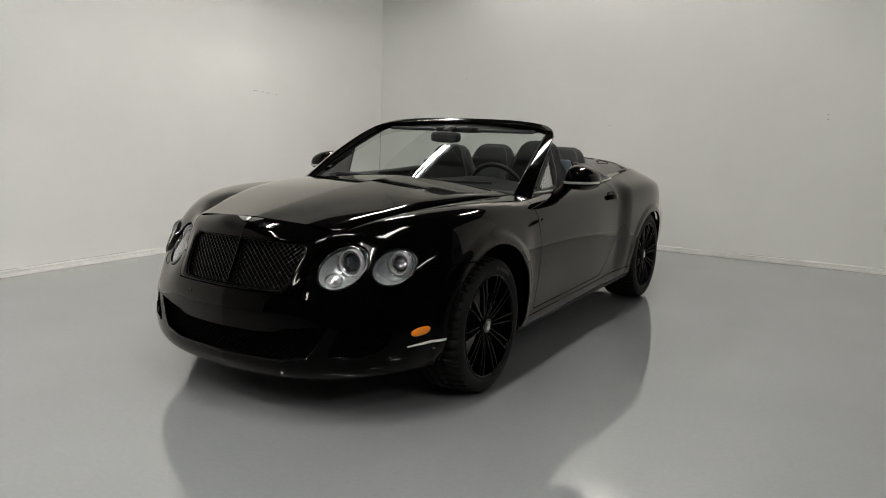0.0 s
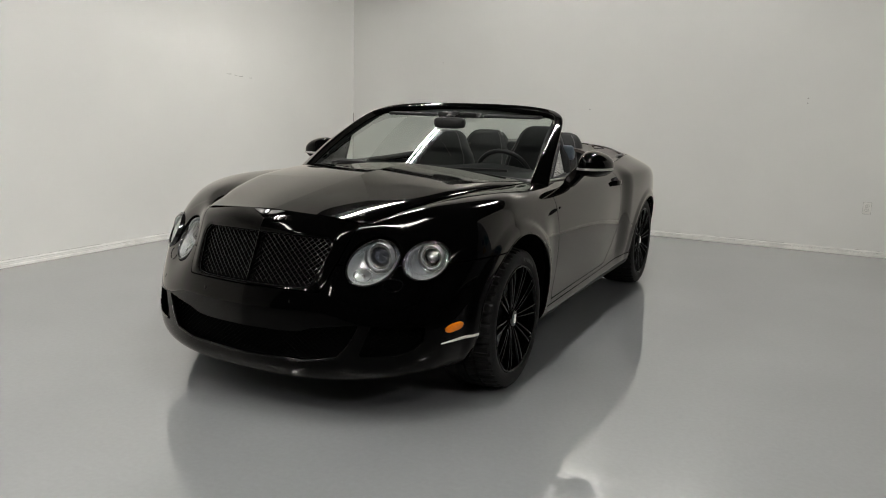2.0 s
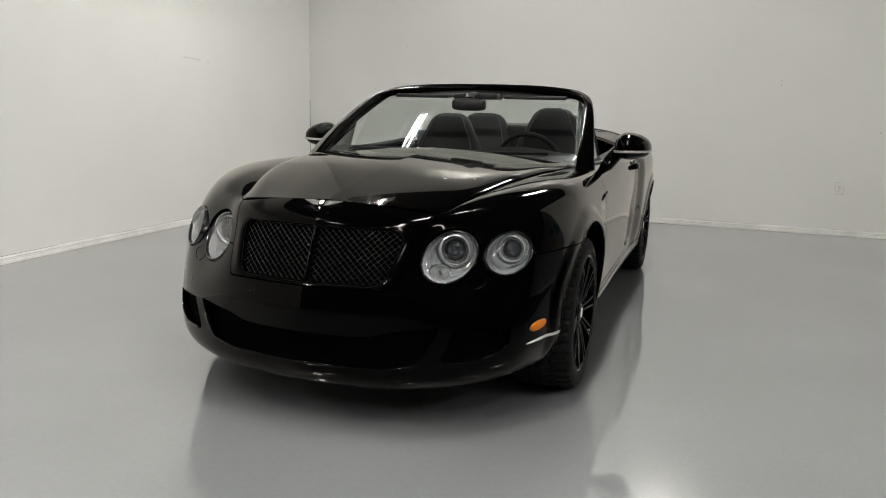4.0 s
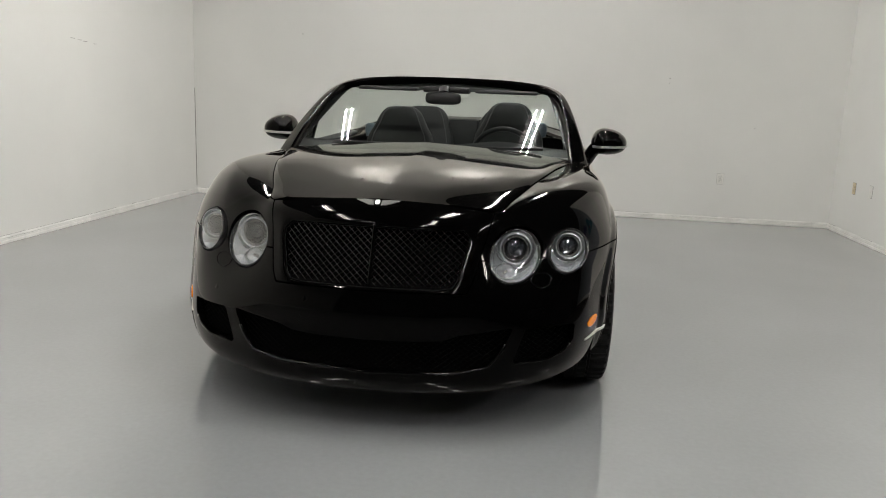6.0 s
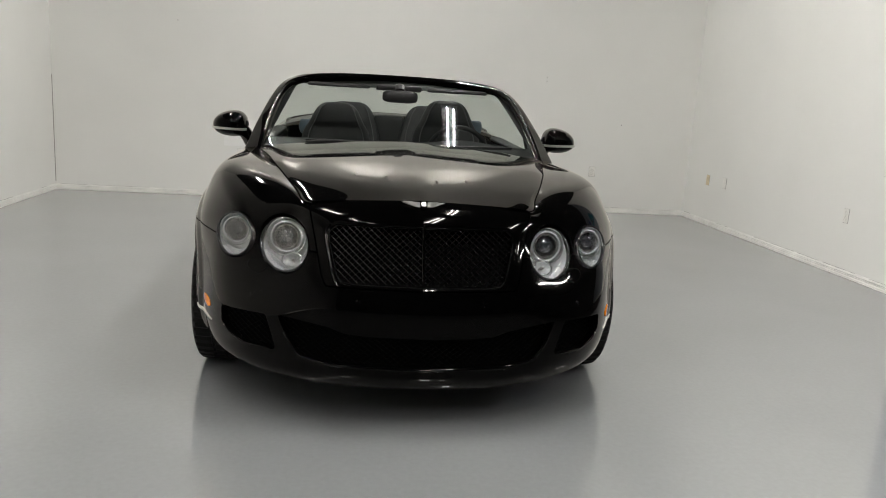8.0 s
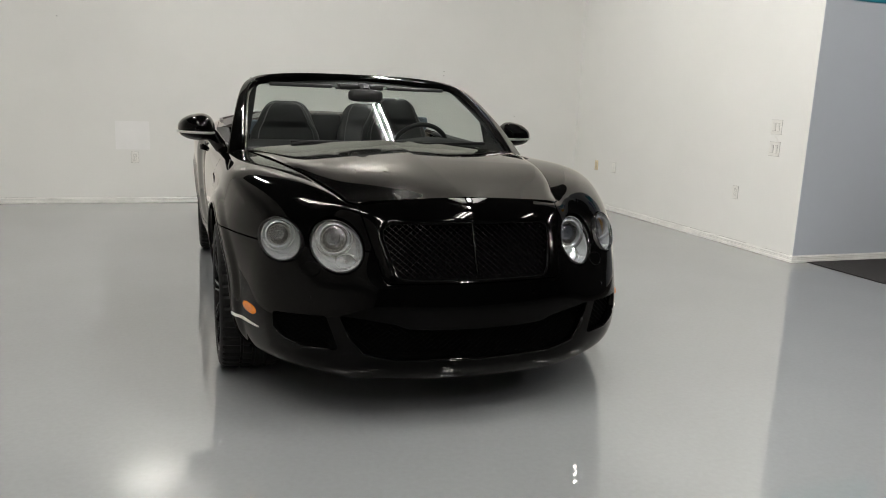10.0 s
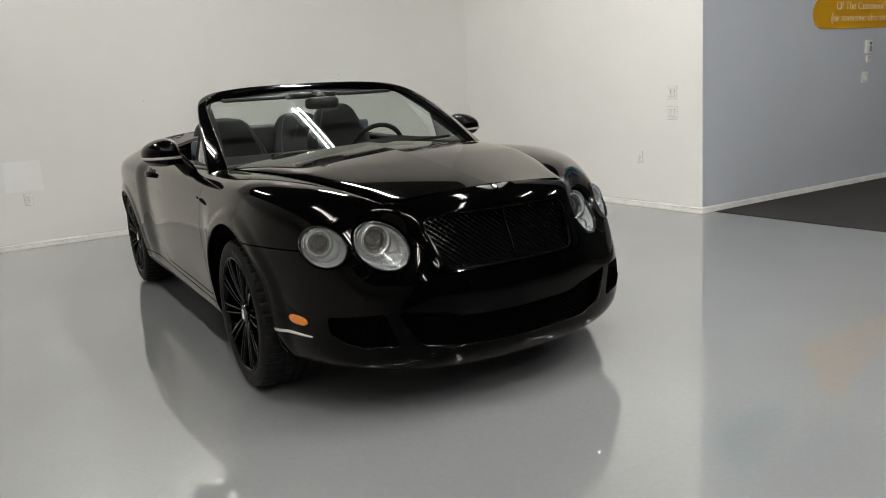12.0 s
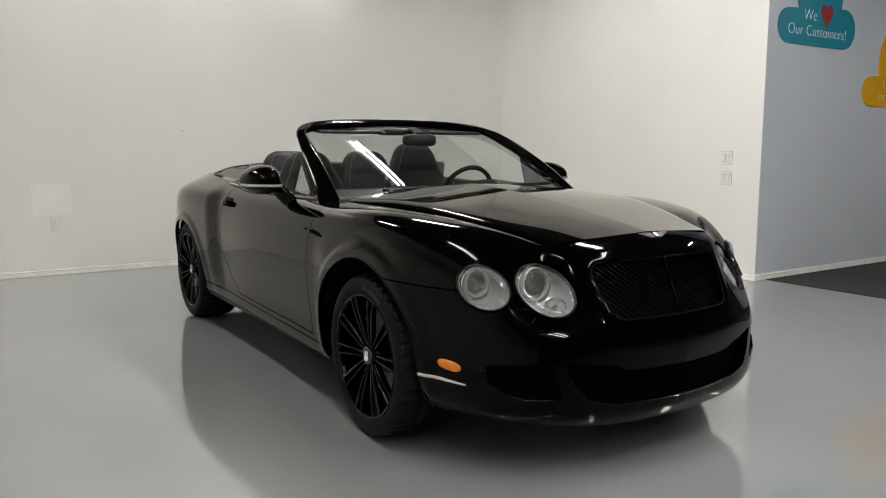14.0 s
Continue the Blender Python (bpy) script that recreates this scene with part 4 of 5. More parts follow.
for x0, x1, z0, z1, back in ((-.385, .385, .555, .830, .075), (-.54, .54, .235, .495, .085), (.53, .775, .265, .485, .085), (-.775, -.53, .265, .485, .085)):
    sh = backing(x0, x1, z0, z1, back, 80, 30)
    mesh_object("shade_backing", sh.v, sh.f, CAVITY, car)
# inner rim round the grille opening
ring_pts = []
for k in range(72):
    a = 2 * math.pi * k / 72
    lo, hi = 0.0, 0.6
    for _ in range(24):
        mid = (lo + hi) / 2
        if grille_hole(np.array([[abs(mid * math.cos(a)), -2.3, .69 + mid * math.sin(a)]]))[0] > 0:
            lo = mid
        else:
            hi = mid
    x, z = lo * math.cos(a), .69 + lo * math.sin(a)
    ring_pts.append((x, nose_y(x, z) + 0.006, z))
rim = bmesh.new()
sweep(rim, ring_pts, oval(0.004, 0.005, 8), normal=(0, -1, 0), closed=True)
part("grille_rim", rim, MESH_DARK, car, smooth=True)


def intake_rim(hole, xs, middle, size):
    """A rolled glossy edge along the foot of a low opening; middle gives a height inside it for each x."""
    row = []
    for x in xs:
        lo, hi = 0.0, 0.2
        for _ in range(24):
            mid = (lo + hi) / 2
            if hole(np.array([[abs(x), -2.3, middle(x) - mid]]))[0] > 0:
                lo = mid
            else:
                hi = mid
        z = middle(x) - lo
        row.append((x, nose_y(x, z) + 0.003, z))
    b = bmesh.new()
    sweep(b, row, oval(size, size * 0.85, 8), normal=(0, -1, 0))
    part("intake_rim", b, PAINT, car, "gloss black rolled edge", smooth=True)


intake_rim(low_intake, np.linspace(-.503, .503, 71), lambda x: .33 + .07 * abs(2 * x) ** 3, 0.0065)
for s in (1, -1):
    intake_rim(side_intake, [s * v for v in np.linspace(.560, .742, 20)], lambda x: .338 + .25 * (abs(x) - .56), 0.005)

# winged badge: plain shapes
bp, bn = nearest_normal((0, -2.078, 0.848))
badge_m = axis_frame(Vector(bp) + Vector(bn) * 0.004, (0, bn[1], bn[2]))
wing = bmesh.new()
for s in (1, -1):
    for k in range(5):
        x0, x1, h = 0.014, 0.082 - 0.011 * k, 0.014 - 0.006 * k
        pts = [(x0, h), ((x0 + x1) / 2, h + 0.0035), (x1, h + 0.002), (x1 - 0.006, h - 0.0015), ((x0 + x1) / 2, h + 0.0002), (x0, h - 0.0032)]
        prism(wing, [(s * a, c) for a, c in pts[::s]], 0.004, badge_m)
badge = part("badge", wing, BADGE, car, "dark metal winged emblem")
part("badge_disc", prism(bmesh.new(), oval(0.0145, 0.0175, 24), 0.006, badge_m), GLOSS_BLACK, badge, "black oval emblem with a pale mark")
part("badge_mark", prism(bmesh.new(), oval(0.0095, 0.0130, 20, 3), 0.0075, badge_m), LETTER, badge, "white oval mark")

# sensors, washer covers, side reflectors, pale strips
for s in (1, -1):
    for x, z in ((.235, .515), (.635, .50)):
        p, n = nearest_normal((x, nose_y(x, z), z))
        m = axis_frame((s * p[0], p[1], p[2]), (s * n[0], n[1], n[2]))
        ring = lathe(bmesh.new(), [(0.0, 0.0006), (0.0080, 0.0006), (0.0088, 0.0002), (0.0095, -0.002)], 20, m)
        part("parking_sensor", ring, PAINT, car, angle=30)
    outline = [(-.052, .030), (-.02, .040), (.025, .036), (.047, .012), (.040, -.025), (.0, -.042), (-.035, -.028), (-.055, .0)]
    pts = smooth_path([(a, b, 0) for a, b in outline], 5, closed=True)
    loop = []
    for a, b, _ in pts:
        x, z = .622 + a * 0.72, .600 + b * 0.62
        p, n = nearest_normal((x, nose_y(x, z), z))
        q = np.array([x, nose_y(x, z), z]) + n * 0.0005
        loop.append((s * q[0], q[1], q[2]))
    seam = bmesh.new()
    sweep(seam, loop, oval(0.0019, 0.0017, 8), normal=(s * 0.45, -0.85, 0.2), closed=True)
    part("washer_cover", seam, PAINT, car, smooth=True)


def on_side(y, z):
    """The body's side at that length and height (left half)."""
    m = (np.abs(HALF.v[:, 1] - y) < 0.08) & (np.abs(HALF.v[:, 2] - z) < 0.08) & (HALF.v[:, 0] > 0.4)
    p, n = HALF.v[m], HALF.n[m]
    d = (p[:, 1] - y) ** 2 + (p[:, 2] - z) ** 2
    i = np.argpartition(d, 5)[:5]
    w = 1 / (d[i] + 1e-7)
    w /= w.sum()
    nn = (n[i] * w[:, None]).sum(0)
    return np.array([(p[i, 0] * w).sum(), y, z]), nn / np.linalg.norm(nn)


def stuck_on(name, mat, outline, thick, s, parent, label=""):
    """A raised piece that follows the body's side; outline in (y, z)."""
    bm = bmesh.new()
    cy = sum(a for a, b in outline) / len(outline)
    cz = sum(b for a, b in outline) / len(outline)
    rings = []
    for k, lift in ((1.0, -0.004), (1.0, thick * 0.55), (0.86, thick), (0.45, thick * 1.1)):
        ring = []
        for a, b in outline:
            p, n = on_side(cy + (a - cy) * k, cz + (b - cz) * k)
            q = p + n * lift
            ring.append((s * q[0], q[1], q[2]))
        rings.append(ring)
    loft(bm, rings)
    return part(name, bm, mat, parent, label, smooth=True)


for s in (1, -1):
    stuck_on("side_reflector", AMBER, [(-1.872 + a * 0.9, .413 + b + a * 0.12) for a, b in oval(0.052, 0.019, 24, 2.3)], 0.0045, s, car, "amber oval lens")
    top = [(-1.935 + 0.19 * t, .352 + .012 * t + .004 * math.sin(3 * t)) for t in np.linspace(0, 1, 12)]
    low = [(y, z - 0.005 - 0.006 * min(1, 2.5 * (y + 1.935) / 0.19)) for y, z in top[::-1]]
    stuck_on("bumper_strip", STRIP, top + low, 0.004, s, car, "pale strip on the bumper corner")

for s in (1, -1):
    # a slim dark vent that runs over the front edge of the door
    stuck_on("fender_vent", CAVITY, [(-.945, .801), (-.905, .800), (-.84, .805), (-.789, .812), (-.785, .823), (-.83, .826), (-.89, .820), (-.93, .810)], 0.002, s, car)
    stuck_on("door_vent", CAVITY, [(-.757, .815), (-.735, .819), (-.722, .824), (-.735, .828), (-.757, .827)], 0.002, s, car)
    for yc, ry, zc, rz in ((-AXLE + .040, .415, .340, .416), (AXLE, .425, .345, .362)):
        pts = []
        for a in np.linspace(-.22, math.pi + .22, 60):
            q, n = on_side(yc + (ry + .001) * math.cos(a), zc + (rz + .001) * math.sin(a))
            pts.append((s * (q[0] - .003), q[1], q[2]))
        lip = bmesh.new()
        sweep(lip, pts, oval(.005, .006, 8), normal=(s, 0, 0))
        part("arch_lip", lip, PAINT, car, smooth=True)

# ---- headlamps ----
def headlamp(at, axis, long, short, turned, s, inner):
    oval_m = lamp_oval(at, axis, long, short, turned, s)
    at, axis = Vector((s * at.x, at.y, at.z)), Vector((s * axis.x, axis.y, axis.z))
    m = axis_frame(at, axis)
    r = math.sqrt(long * short)
    bowl = lathe(bmesh.new(), [(1.0, 0.004), (0.985, 0.009), (0.95, 0.006), (0.93, -0.004), (0.93, -0.03), (1.02, -0.03), (1.035, -0.01)], 64, oval_m, closed=True)
    lamp = part("headlamp", bowl, GLOSS_BLACK, car, "round headlamp with a clear lens", smooth=True)
    # the projector looks straight ahead from deep in a slanting silver bowl
    deep, high = (0.062, 0.018) if inner else (0.046, 0.010)
    c = axis_frame(at + Vector((0, deep, high)), (s * 0.08, -1, 0.06))
    pr = r * 0.50
    rings = []
    for k in range(11):
        t = k / 10
        w = t ** 0.8
        ring = []
        for i in range(56):
            a = 2 * math.pi * i / 56
            b = a - s * math.radians(turned)
            e = oval_m @ Vector((0.935 * math.cos(b), 0.935 * math.sin(b), -0.006))
            f = c @ Vector((pr * 1.1 * math.cos(a), pr * 1.1 * math.sin(a), -0.012))
            low = m.to_3x3() @ Vector((0, 0, -0.030 * math.sin(math.pi * t)))
            ring.append(e.lerp(f, w) + low)
        rings.append(ring)
    part("reflector", loft(bmesh.new(), rings, cap=False), BRIGHT, lamp, "bright silver reflector", smooth=True)
    if inner:
        # a smaller faceted lamp low in the bowl
        low = axis_frame(m @ Vector((-s * r * 0.36, -r * 0.46, -0.024)), Vector(axis) * 0.6 + Vector((0, -0.4, 0.1)))
        small = part("small_lamp", lathe(bmesh.new(), [(r * 0.33, -0.012), (r * 0.345, 0.004), (r * 0.325, 0.008), (r * 0.305, 0.002), (r * 0.30, -0.006)], 36, low @ Matrix.Diagonal((1.15, 0.85, 1, 1))), CHROME, lamp, smooth=True)
        facets = lathe(bmesh.new(), [(r * 0.30, -0.002), (r * 0.23, -0.010), (r * 0.15, -0.016), (r * 0.07, -0.020), (0.0, -0.021)], 12, low @ Matrix.Diagonal((1.15, 0.85, 1, 1)))
        part("facets", facets, BRIGHT, small, "faceted silver reflector")
        part("bulb_cap", lathe(bmesh.new(), [(r * 0.06, -0.02), (r * 0.06, 0.0), (r * 0.045, 0.005), (0.0, 0.006)], 16, low), DULL_METAL, small, smooth=True)
    part("trim_ring", lathe(bmesh.new(), [(pr * 1.34, -0.012), (pr * 1.40, 0.004), (pr * 1.37, 0.009), (pr * 1.32, 0.006), (pr * 1.28, -0.012)], 48, c), CHROME, lamp, smooth=True)
    part("projector_ring", lathe(bmesh.new(), [(pr * 1.28, -0.012), (pr * 1.18, -0.002), (pr * 1.10, 0.012), (pr * 1.04, 0.014), (pr * 0.99, 0.004), (pr * 0.97, -0.012)], 48, c), BRIGHT, lamp, smooth=True)
    part("projector_bezel", lathe(bmesh.new(), [(pr * 0.97, -0.010), (pr * 0.90, 0.002), (pr * 0.84, 0.005), (pr * 0.79, 0.001), (pr * 0.76, -0.010), (pr * 0.73, -0.018)], 44, c), DULL_METAL, lamp, smooth=True)
    for k in range(14):
        a = 2 * math.pi * k / 14
        part("bezel_lug", box(bmesh.new(), -0.0022, 0.0022, -0.0012, 0.0012, 0, 0.004, m=c @ pose(pr * 0.87 * math.cos(a), pr * 0.87 * math.sin(a), 0.003, 0, 0, math.degrees(a) + 90)), CHROME, lamp)
    lens = [(pr * 0.74 * math.cos(a), -0.018 + 0.024 * math.sin(a)) for a in np.linspace(0, math.pi / 2, 8)]
    part("projector_lens", lathe(bmesh.new(), lens[:-1] + [(0.0, 0.006)], 32, c), LENS, lamp, "dark glass projector lens", smooth=True)
    cover = [(0.955 * math.cos(a), -0.002 + r * 0.10 * math.sin(a)) for a in np.linspace(0, math.pi / 2, 12)]
    gl = part("lens_cover", lathe(bmesh.new(), cover[:-1] + [(0.0, -0.002 + r * 0.10)], 64, oval_m), CLEAR if s > 0 else HAZY, lamp, "clear domed lens" if s > 0 else "slightly yellowed domed lens", smooth=True)
    gl.visible_shadow = False


for k, lamp_at in enumerate(LAMPS):
    for s in (1, -1):
        headlamp(*lamp_at, s, k == 0)

# ---- windscreen, its frame, wipers ----
def screen_normal(i, p):
    return Vector((p.x * 0.62, -0.42, 0.86)).normalized()


half_frame = [(.800, -.800, .895), (.787, -.735, .955), (.757, -.545, 1.080), (.722, -.330, 1.195), (.690, -.185, 1.264), (.645, -.098, 1.303), (.560, -.048, 1.327), (.38, -.016, 1.344), (.18, -.003, 1.350), (0, 0, 1.351)]
path = smooth_path(half_frame + [(-x, y, z) for x, y, z in half_frame[-2::-1]], 7)
nf = len(path)


def frame_scale(i):
    t = min(i, nf - 1 - i) / (nf / 2)
    w = 0.64 + 0.90 * max(0.0, 1 - t / 0.42) ** 1.3
    return (w, 1.0)


fb = bmesh.new()
sweep(fb, path, oval(0.041, 0.022, 40, 6.0), normal=screen_normal, scale=frame_scale)
part("windscreen_frame", fb, PAINT, car, "gloss black windscreen frame", smooth=True)
rows, cols = 26, 49
ss, tt = np.linspace(-1, 1, cols), np.linspace(0, 1, rows)
gp = np.zeros((rows, cols, 3))
for a, t in enumerate(tt):
    for b2, s in enumerate(ss):
        lowp = np.array([.762 * s, -.853 + .121 * s * s, .984 - .017 * s * s])
        topp = np.array([.690 * s, -.024 - .069 * s * s, 1.343 - .063 * s * s])
        q = lowp * (1 - t) + topp * t
        gp[a, b2] = q + np.array([0, -.4, .9]) * (.060 * t * (1 - t) * (1 - .2 * s * s))
gs = grid_sheet(gp)
if gs.n[:, 2].sum() < 0:
    gs.n, gs.f = -gs.n, [f[::-1] for f in gs.f]
glass = gs.build("windscreen", SCREEN_GLASS, car, "clear faintly green windscreen glass", flange=0)
glass.visible_shadow = False
# dark ceramic band round the glass
band = gs.trim(lambda v: np.maximum.reduce([np.abs(v[:, 0]) - (0.735 - 0.13 * (v[:, 2] - 0.98) / 0.36), v[:, 2] - 1.298, 1.002 - v[:, 2] + 0.0 * v[:, 0]])).pushed(-0.004)
band.build("screen_band", SATIN_BLACK, car, flange=0)
cowl = bmesh.new()
sweep(cowl, [(.76 * s, -.845 + .14 * s * s, .976 - .03 * s * s) for s in np.linspace(-1, 1, 25)], oval(0.055, 0.018, 12), normal=(0, -0.1, 1))
part("cowl", cowl, SATIN_BLACK, car, smooth=True)
for x0, x1 in ((-.52, .06), (.02, .60)):
    arm = bmesh.new()
    pts = [(x0 + (x1 - x0) * t, -.825 + .12 * ((x0 + (x1 - x0) * t) ** 2) + 0.02 * t, .998 + .008 * t) for t in np.linspace(0, 1, 9)]
    sweep(arm, pts, [(-.006, -.006), (.006, -.006), (.003, .009), (-.003, .009)], normal=(0, -.5, .8))
    w = part("wiper", arm, SATIN_BLACK, car)
    ba = bmesh.new()
    sweep(ba, [(x0, -.85, .996), (x0 + .1, -.835, 1.006), ((x0 + x1) / 2, pts[4][1], pts[4][2] + .004)], oval(.006, .004, 8), normal=(0, -.4, .9))
    part("wiper_arm", ba, SATIN_BLACK, w)

# rear-view mirror and sun visors
rv = bmesh.new()
loft(rv, [[(x * k + 0.0, y0, 1.250 + z * k) for x, z in oval(.106, .037, 28, 4.0)] for k, y0 in ((.75, -.318), (.95, -.312), (1, -.295), (.98, -.268), (.9, -.258))])
rvm = part("rear_view_mirror", rv, SATIN_BLACK, car, "black interior mirror", smooth=True)
stalk = bmesh.new()
sweep(stalk, [(0, -.285, 1.285), (0, -.25, 1.31), (0, -.20, 1.315)], oval(.03, .014, 10), normal=(0, -.4, .9))
part("mirror_stalk", stalk, SATIN_BLACK, rvm)
part("mirror_glass", prism(bmesh.new(), oval(.098, .031, 28, 4.0), 0.002, axis_frame((0, -.2565, 1.25), (0, 1, 0))), MIRROR, rvm)
console = bmesh.new()
box(console, -.14, .14, -.19, -.03, 1.282, 1.318, bevel=.012)
part("header_console", console, SATIN_BLACK, car, angle=40)
for s in (1, -1):
    v = bmesh.new()
    box(v, -.19, .19, -.065, .065, -.010, .010, bevel=.009, m=pose(s * .36, -.080, 1.301, 4, 0, s * 5))
    part("sun_visor", v, LEATHER, car, angle=50)

# ---- door mirrors, handles, quarter lights ----
for s, dr in ((1, DOORS[0]), (-1, DOORS[1])):
    hm = bmesh.new()
    rings = []
    for k in range(17):
        a = math.pi * (k + 0.5) / 17
        c = math.cos(a)
        y = -.300 - c * (.135 if c > 0 else .062)
        g = math.sin(a) ** 0.62
        ring = []
        for ax, az in oval(.102, .080, 30, 2.3):
            tall = (1.08 if az > 0 else 0.80) * (1.0 - .55 * (ax / .102) * (0.42 if az > 0 else 0.1))
            ring.append((s * (.980 + ax * g), y + 0.04 * ax, 1.030 + az * tall * g + .03 * ax * g))
        rings.append(ring)
    loft(hm, rings)
    mir = part("door_mirror", hm, PAINT, car, "gloss black egg-shaped mirror", smooth=True)
    st = bmesh.new()
    line = []
    for tt in np.linspace(.12, math.pi - .35, 20):
        gx = .102 * math.cos(tt)
        fwd = (1 - min(1.0, abs(math.cos(tt))) ** (1 / .31)) ** .5
        line.append((s * (.980 + gx * 1.008), -.300 - .137 * fwd + .04 * gx, 1.016 + .03 * gx))
    sweep(st, line, oval(.0068, .004, 8, 3), normal=(0, -1, 0.001))
    part("mirror_lamp", st, SATIN_METAL, mir, "silver-grey strip across the mirror")
    arm = bmesh.new()
    sweep(arm, smooth_path([(s * .925, -.325, 1.022), (s * .892, -.345, .992), (s * .868, -.370, .958), (s * .840, -.400, .925), (s * .79, -.42, .895)], 5), oval(.038, .026, 16, 2.6), normal=(s * .8, -.2, .55))
    part("mirror_arm", arm, PAINT, mir, smooth=True)
    part("mirror_glass", prism(bmesh.new(), oval(.086, .060, 28, 2.4), 0.003, axis_frame((s * .982, -.236, 1.032), (0, 1, 0.0))), MIRROR, mir)
    # handle in an oval recess
    p, n = on_side(.47, .868)
    hl = bmesh.new()
    m = Matrix((Vector((0, 1, 0)), Vector((0, 0, 1)), Vector((s, 0, 0)))).transposed().to_4x4()
    m.translation = Vector((s * p[0], p[1], p[2]))
    lathe(hl, [(0.0, .001), (.048, .001), (.056, .004), (.059, .002), (.060, -.004)], 28, m @ Matrix.Diagonal((1.1, .76, 1, 1)))
    rec = part("handle_recess", hl, SATIN_BLACK, dr, smooth=True)
    hb = bmesh.new()
    sweep(hb, [(-.072, .004, .004), (-.050, .007, .024), (-.014, .008, .032), (.028, .007, .030), (.058, .004, .021), (.075, .002, .004)], oval(.018, .009, 12, 2.6), normal=(0, 0, 1))
    bmesh.ops.transform(hb, matrix=m, verts=hb.verts)
    part("door_handle", hb, PAINT, dr, "black pull handle", smooth=True)
    # quarter light: small fixed pane with its frame, and a bright strip along the door top
    tri = [(s * .800, -.575, .965), (s * .792, -.300, .975), (s * .745, -.300, 1.150)]
    qf = bmesh.new()
    sweep(qf, smooth_path(tri, 1, closed=True), oval(.009, .008, 8), normal=(s, 0, .2), closed=True)
    ql = part("quarter_light", qf, SATIN_BLACK, car, "small fixed triangular pane")
    pane = bmesh.new()
    pane.faces.new([pane.verts.new(v) for v in tri])
    bmesh.ops.solidify(pane, geom=pane.faces[:], thickness=0.004)
    po = part("pane", pane, SMOKED, ql)
    po.visible_shadow = False
    trim = bmesh.new()
    tp = [shut_line(u) for u in np.linspace(8.62, 10.9, 26)]
    sweep(trim, [(s * (q[0] + .012), q[1], q[2] + .001) for q in tp], oval(.006, .006, 8), normal=(0, 0, 1))
    part("belt_strip", trim, SATIN_METAL, dr, "satin silver strip along the door top")
    cap = bmesh.new()
    sweep(cap, [(s * (q[0] - .035), q[1], q[2] - .004) for q in tp], oval(.045, .014, 12, 2.6), normal=(0, 0, 1))
    part("door_cap", cap, LEATHER, dr, smooth=True)
# strip round the tonneau, its seams, pulls and the lids beside it
edge = [tuple(shut_line(u)[:2]) for u in np.linspace(10.9, 11.85, 9)]
edge = [(min(x - .014, .765), y) for x, y in edge]
edge += [(x, 1.58 - .2 * x * x - 3.2 * max(0, x - .45) ** 2) for x in (.715, .66, .58, .48, .36, .18, 0)]
line = smooth_path([(x, y, 0) for x, y in edge], 5)
line = [deck_point(x, y, .006) if y > 1.0 else (x, y, .998) for x, y, _ in line]
line = [tuple(sum(line[min(max(i + d, 0), len(line) - 1)][k] for d in (-3, -2, -1, 0, 1, 2, 3)) / 7 for k in range(3)) for i in range(len(line))]
tb = bmesh.new()
sweep(tb, line + [(-x, y, z) for x, y, z in line[-2::-1]], oval(.013, .006, 10, 2.5), normal=(0, 0, 1))
part("deck_strip", tb, DECK_TRIM, car, "brown-black satin strip round the tonneau", smooth=True)
seam = smooth_path([deck_point(.56, 1.14, .001), deck_point(.585, 1.32, .001), deck_point(.48, 1.42, .001), deck_point(.25, 1.45, .001), deck_point(0, 1.46, .001)], 5)
sb = bmesh.new()
sweep(sb, seam + [(-x, y, z) for x, y, z in seam[-2::-1]], oval(.003, .003, 6), normal=(0, 0, 1))
part("tonneau_seam", sb, CAVITY, car)
for s in (1, -1):
    pull = bmesh.new()
    sweep(pull, [deck_point(s * .53, 1.22, .004), deck_point(s * .50, 1.30, .012), deck_point(s * .45, 1.38, .006)], oval(.010, .006, 10), normal=(0, 0, 1))
    part("tonneau_pull", pull, DECK_TRIM, car, smooth=True)

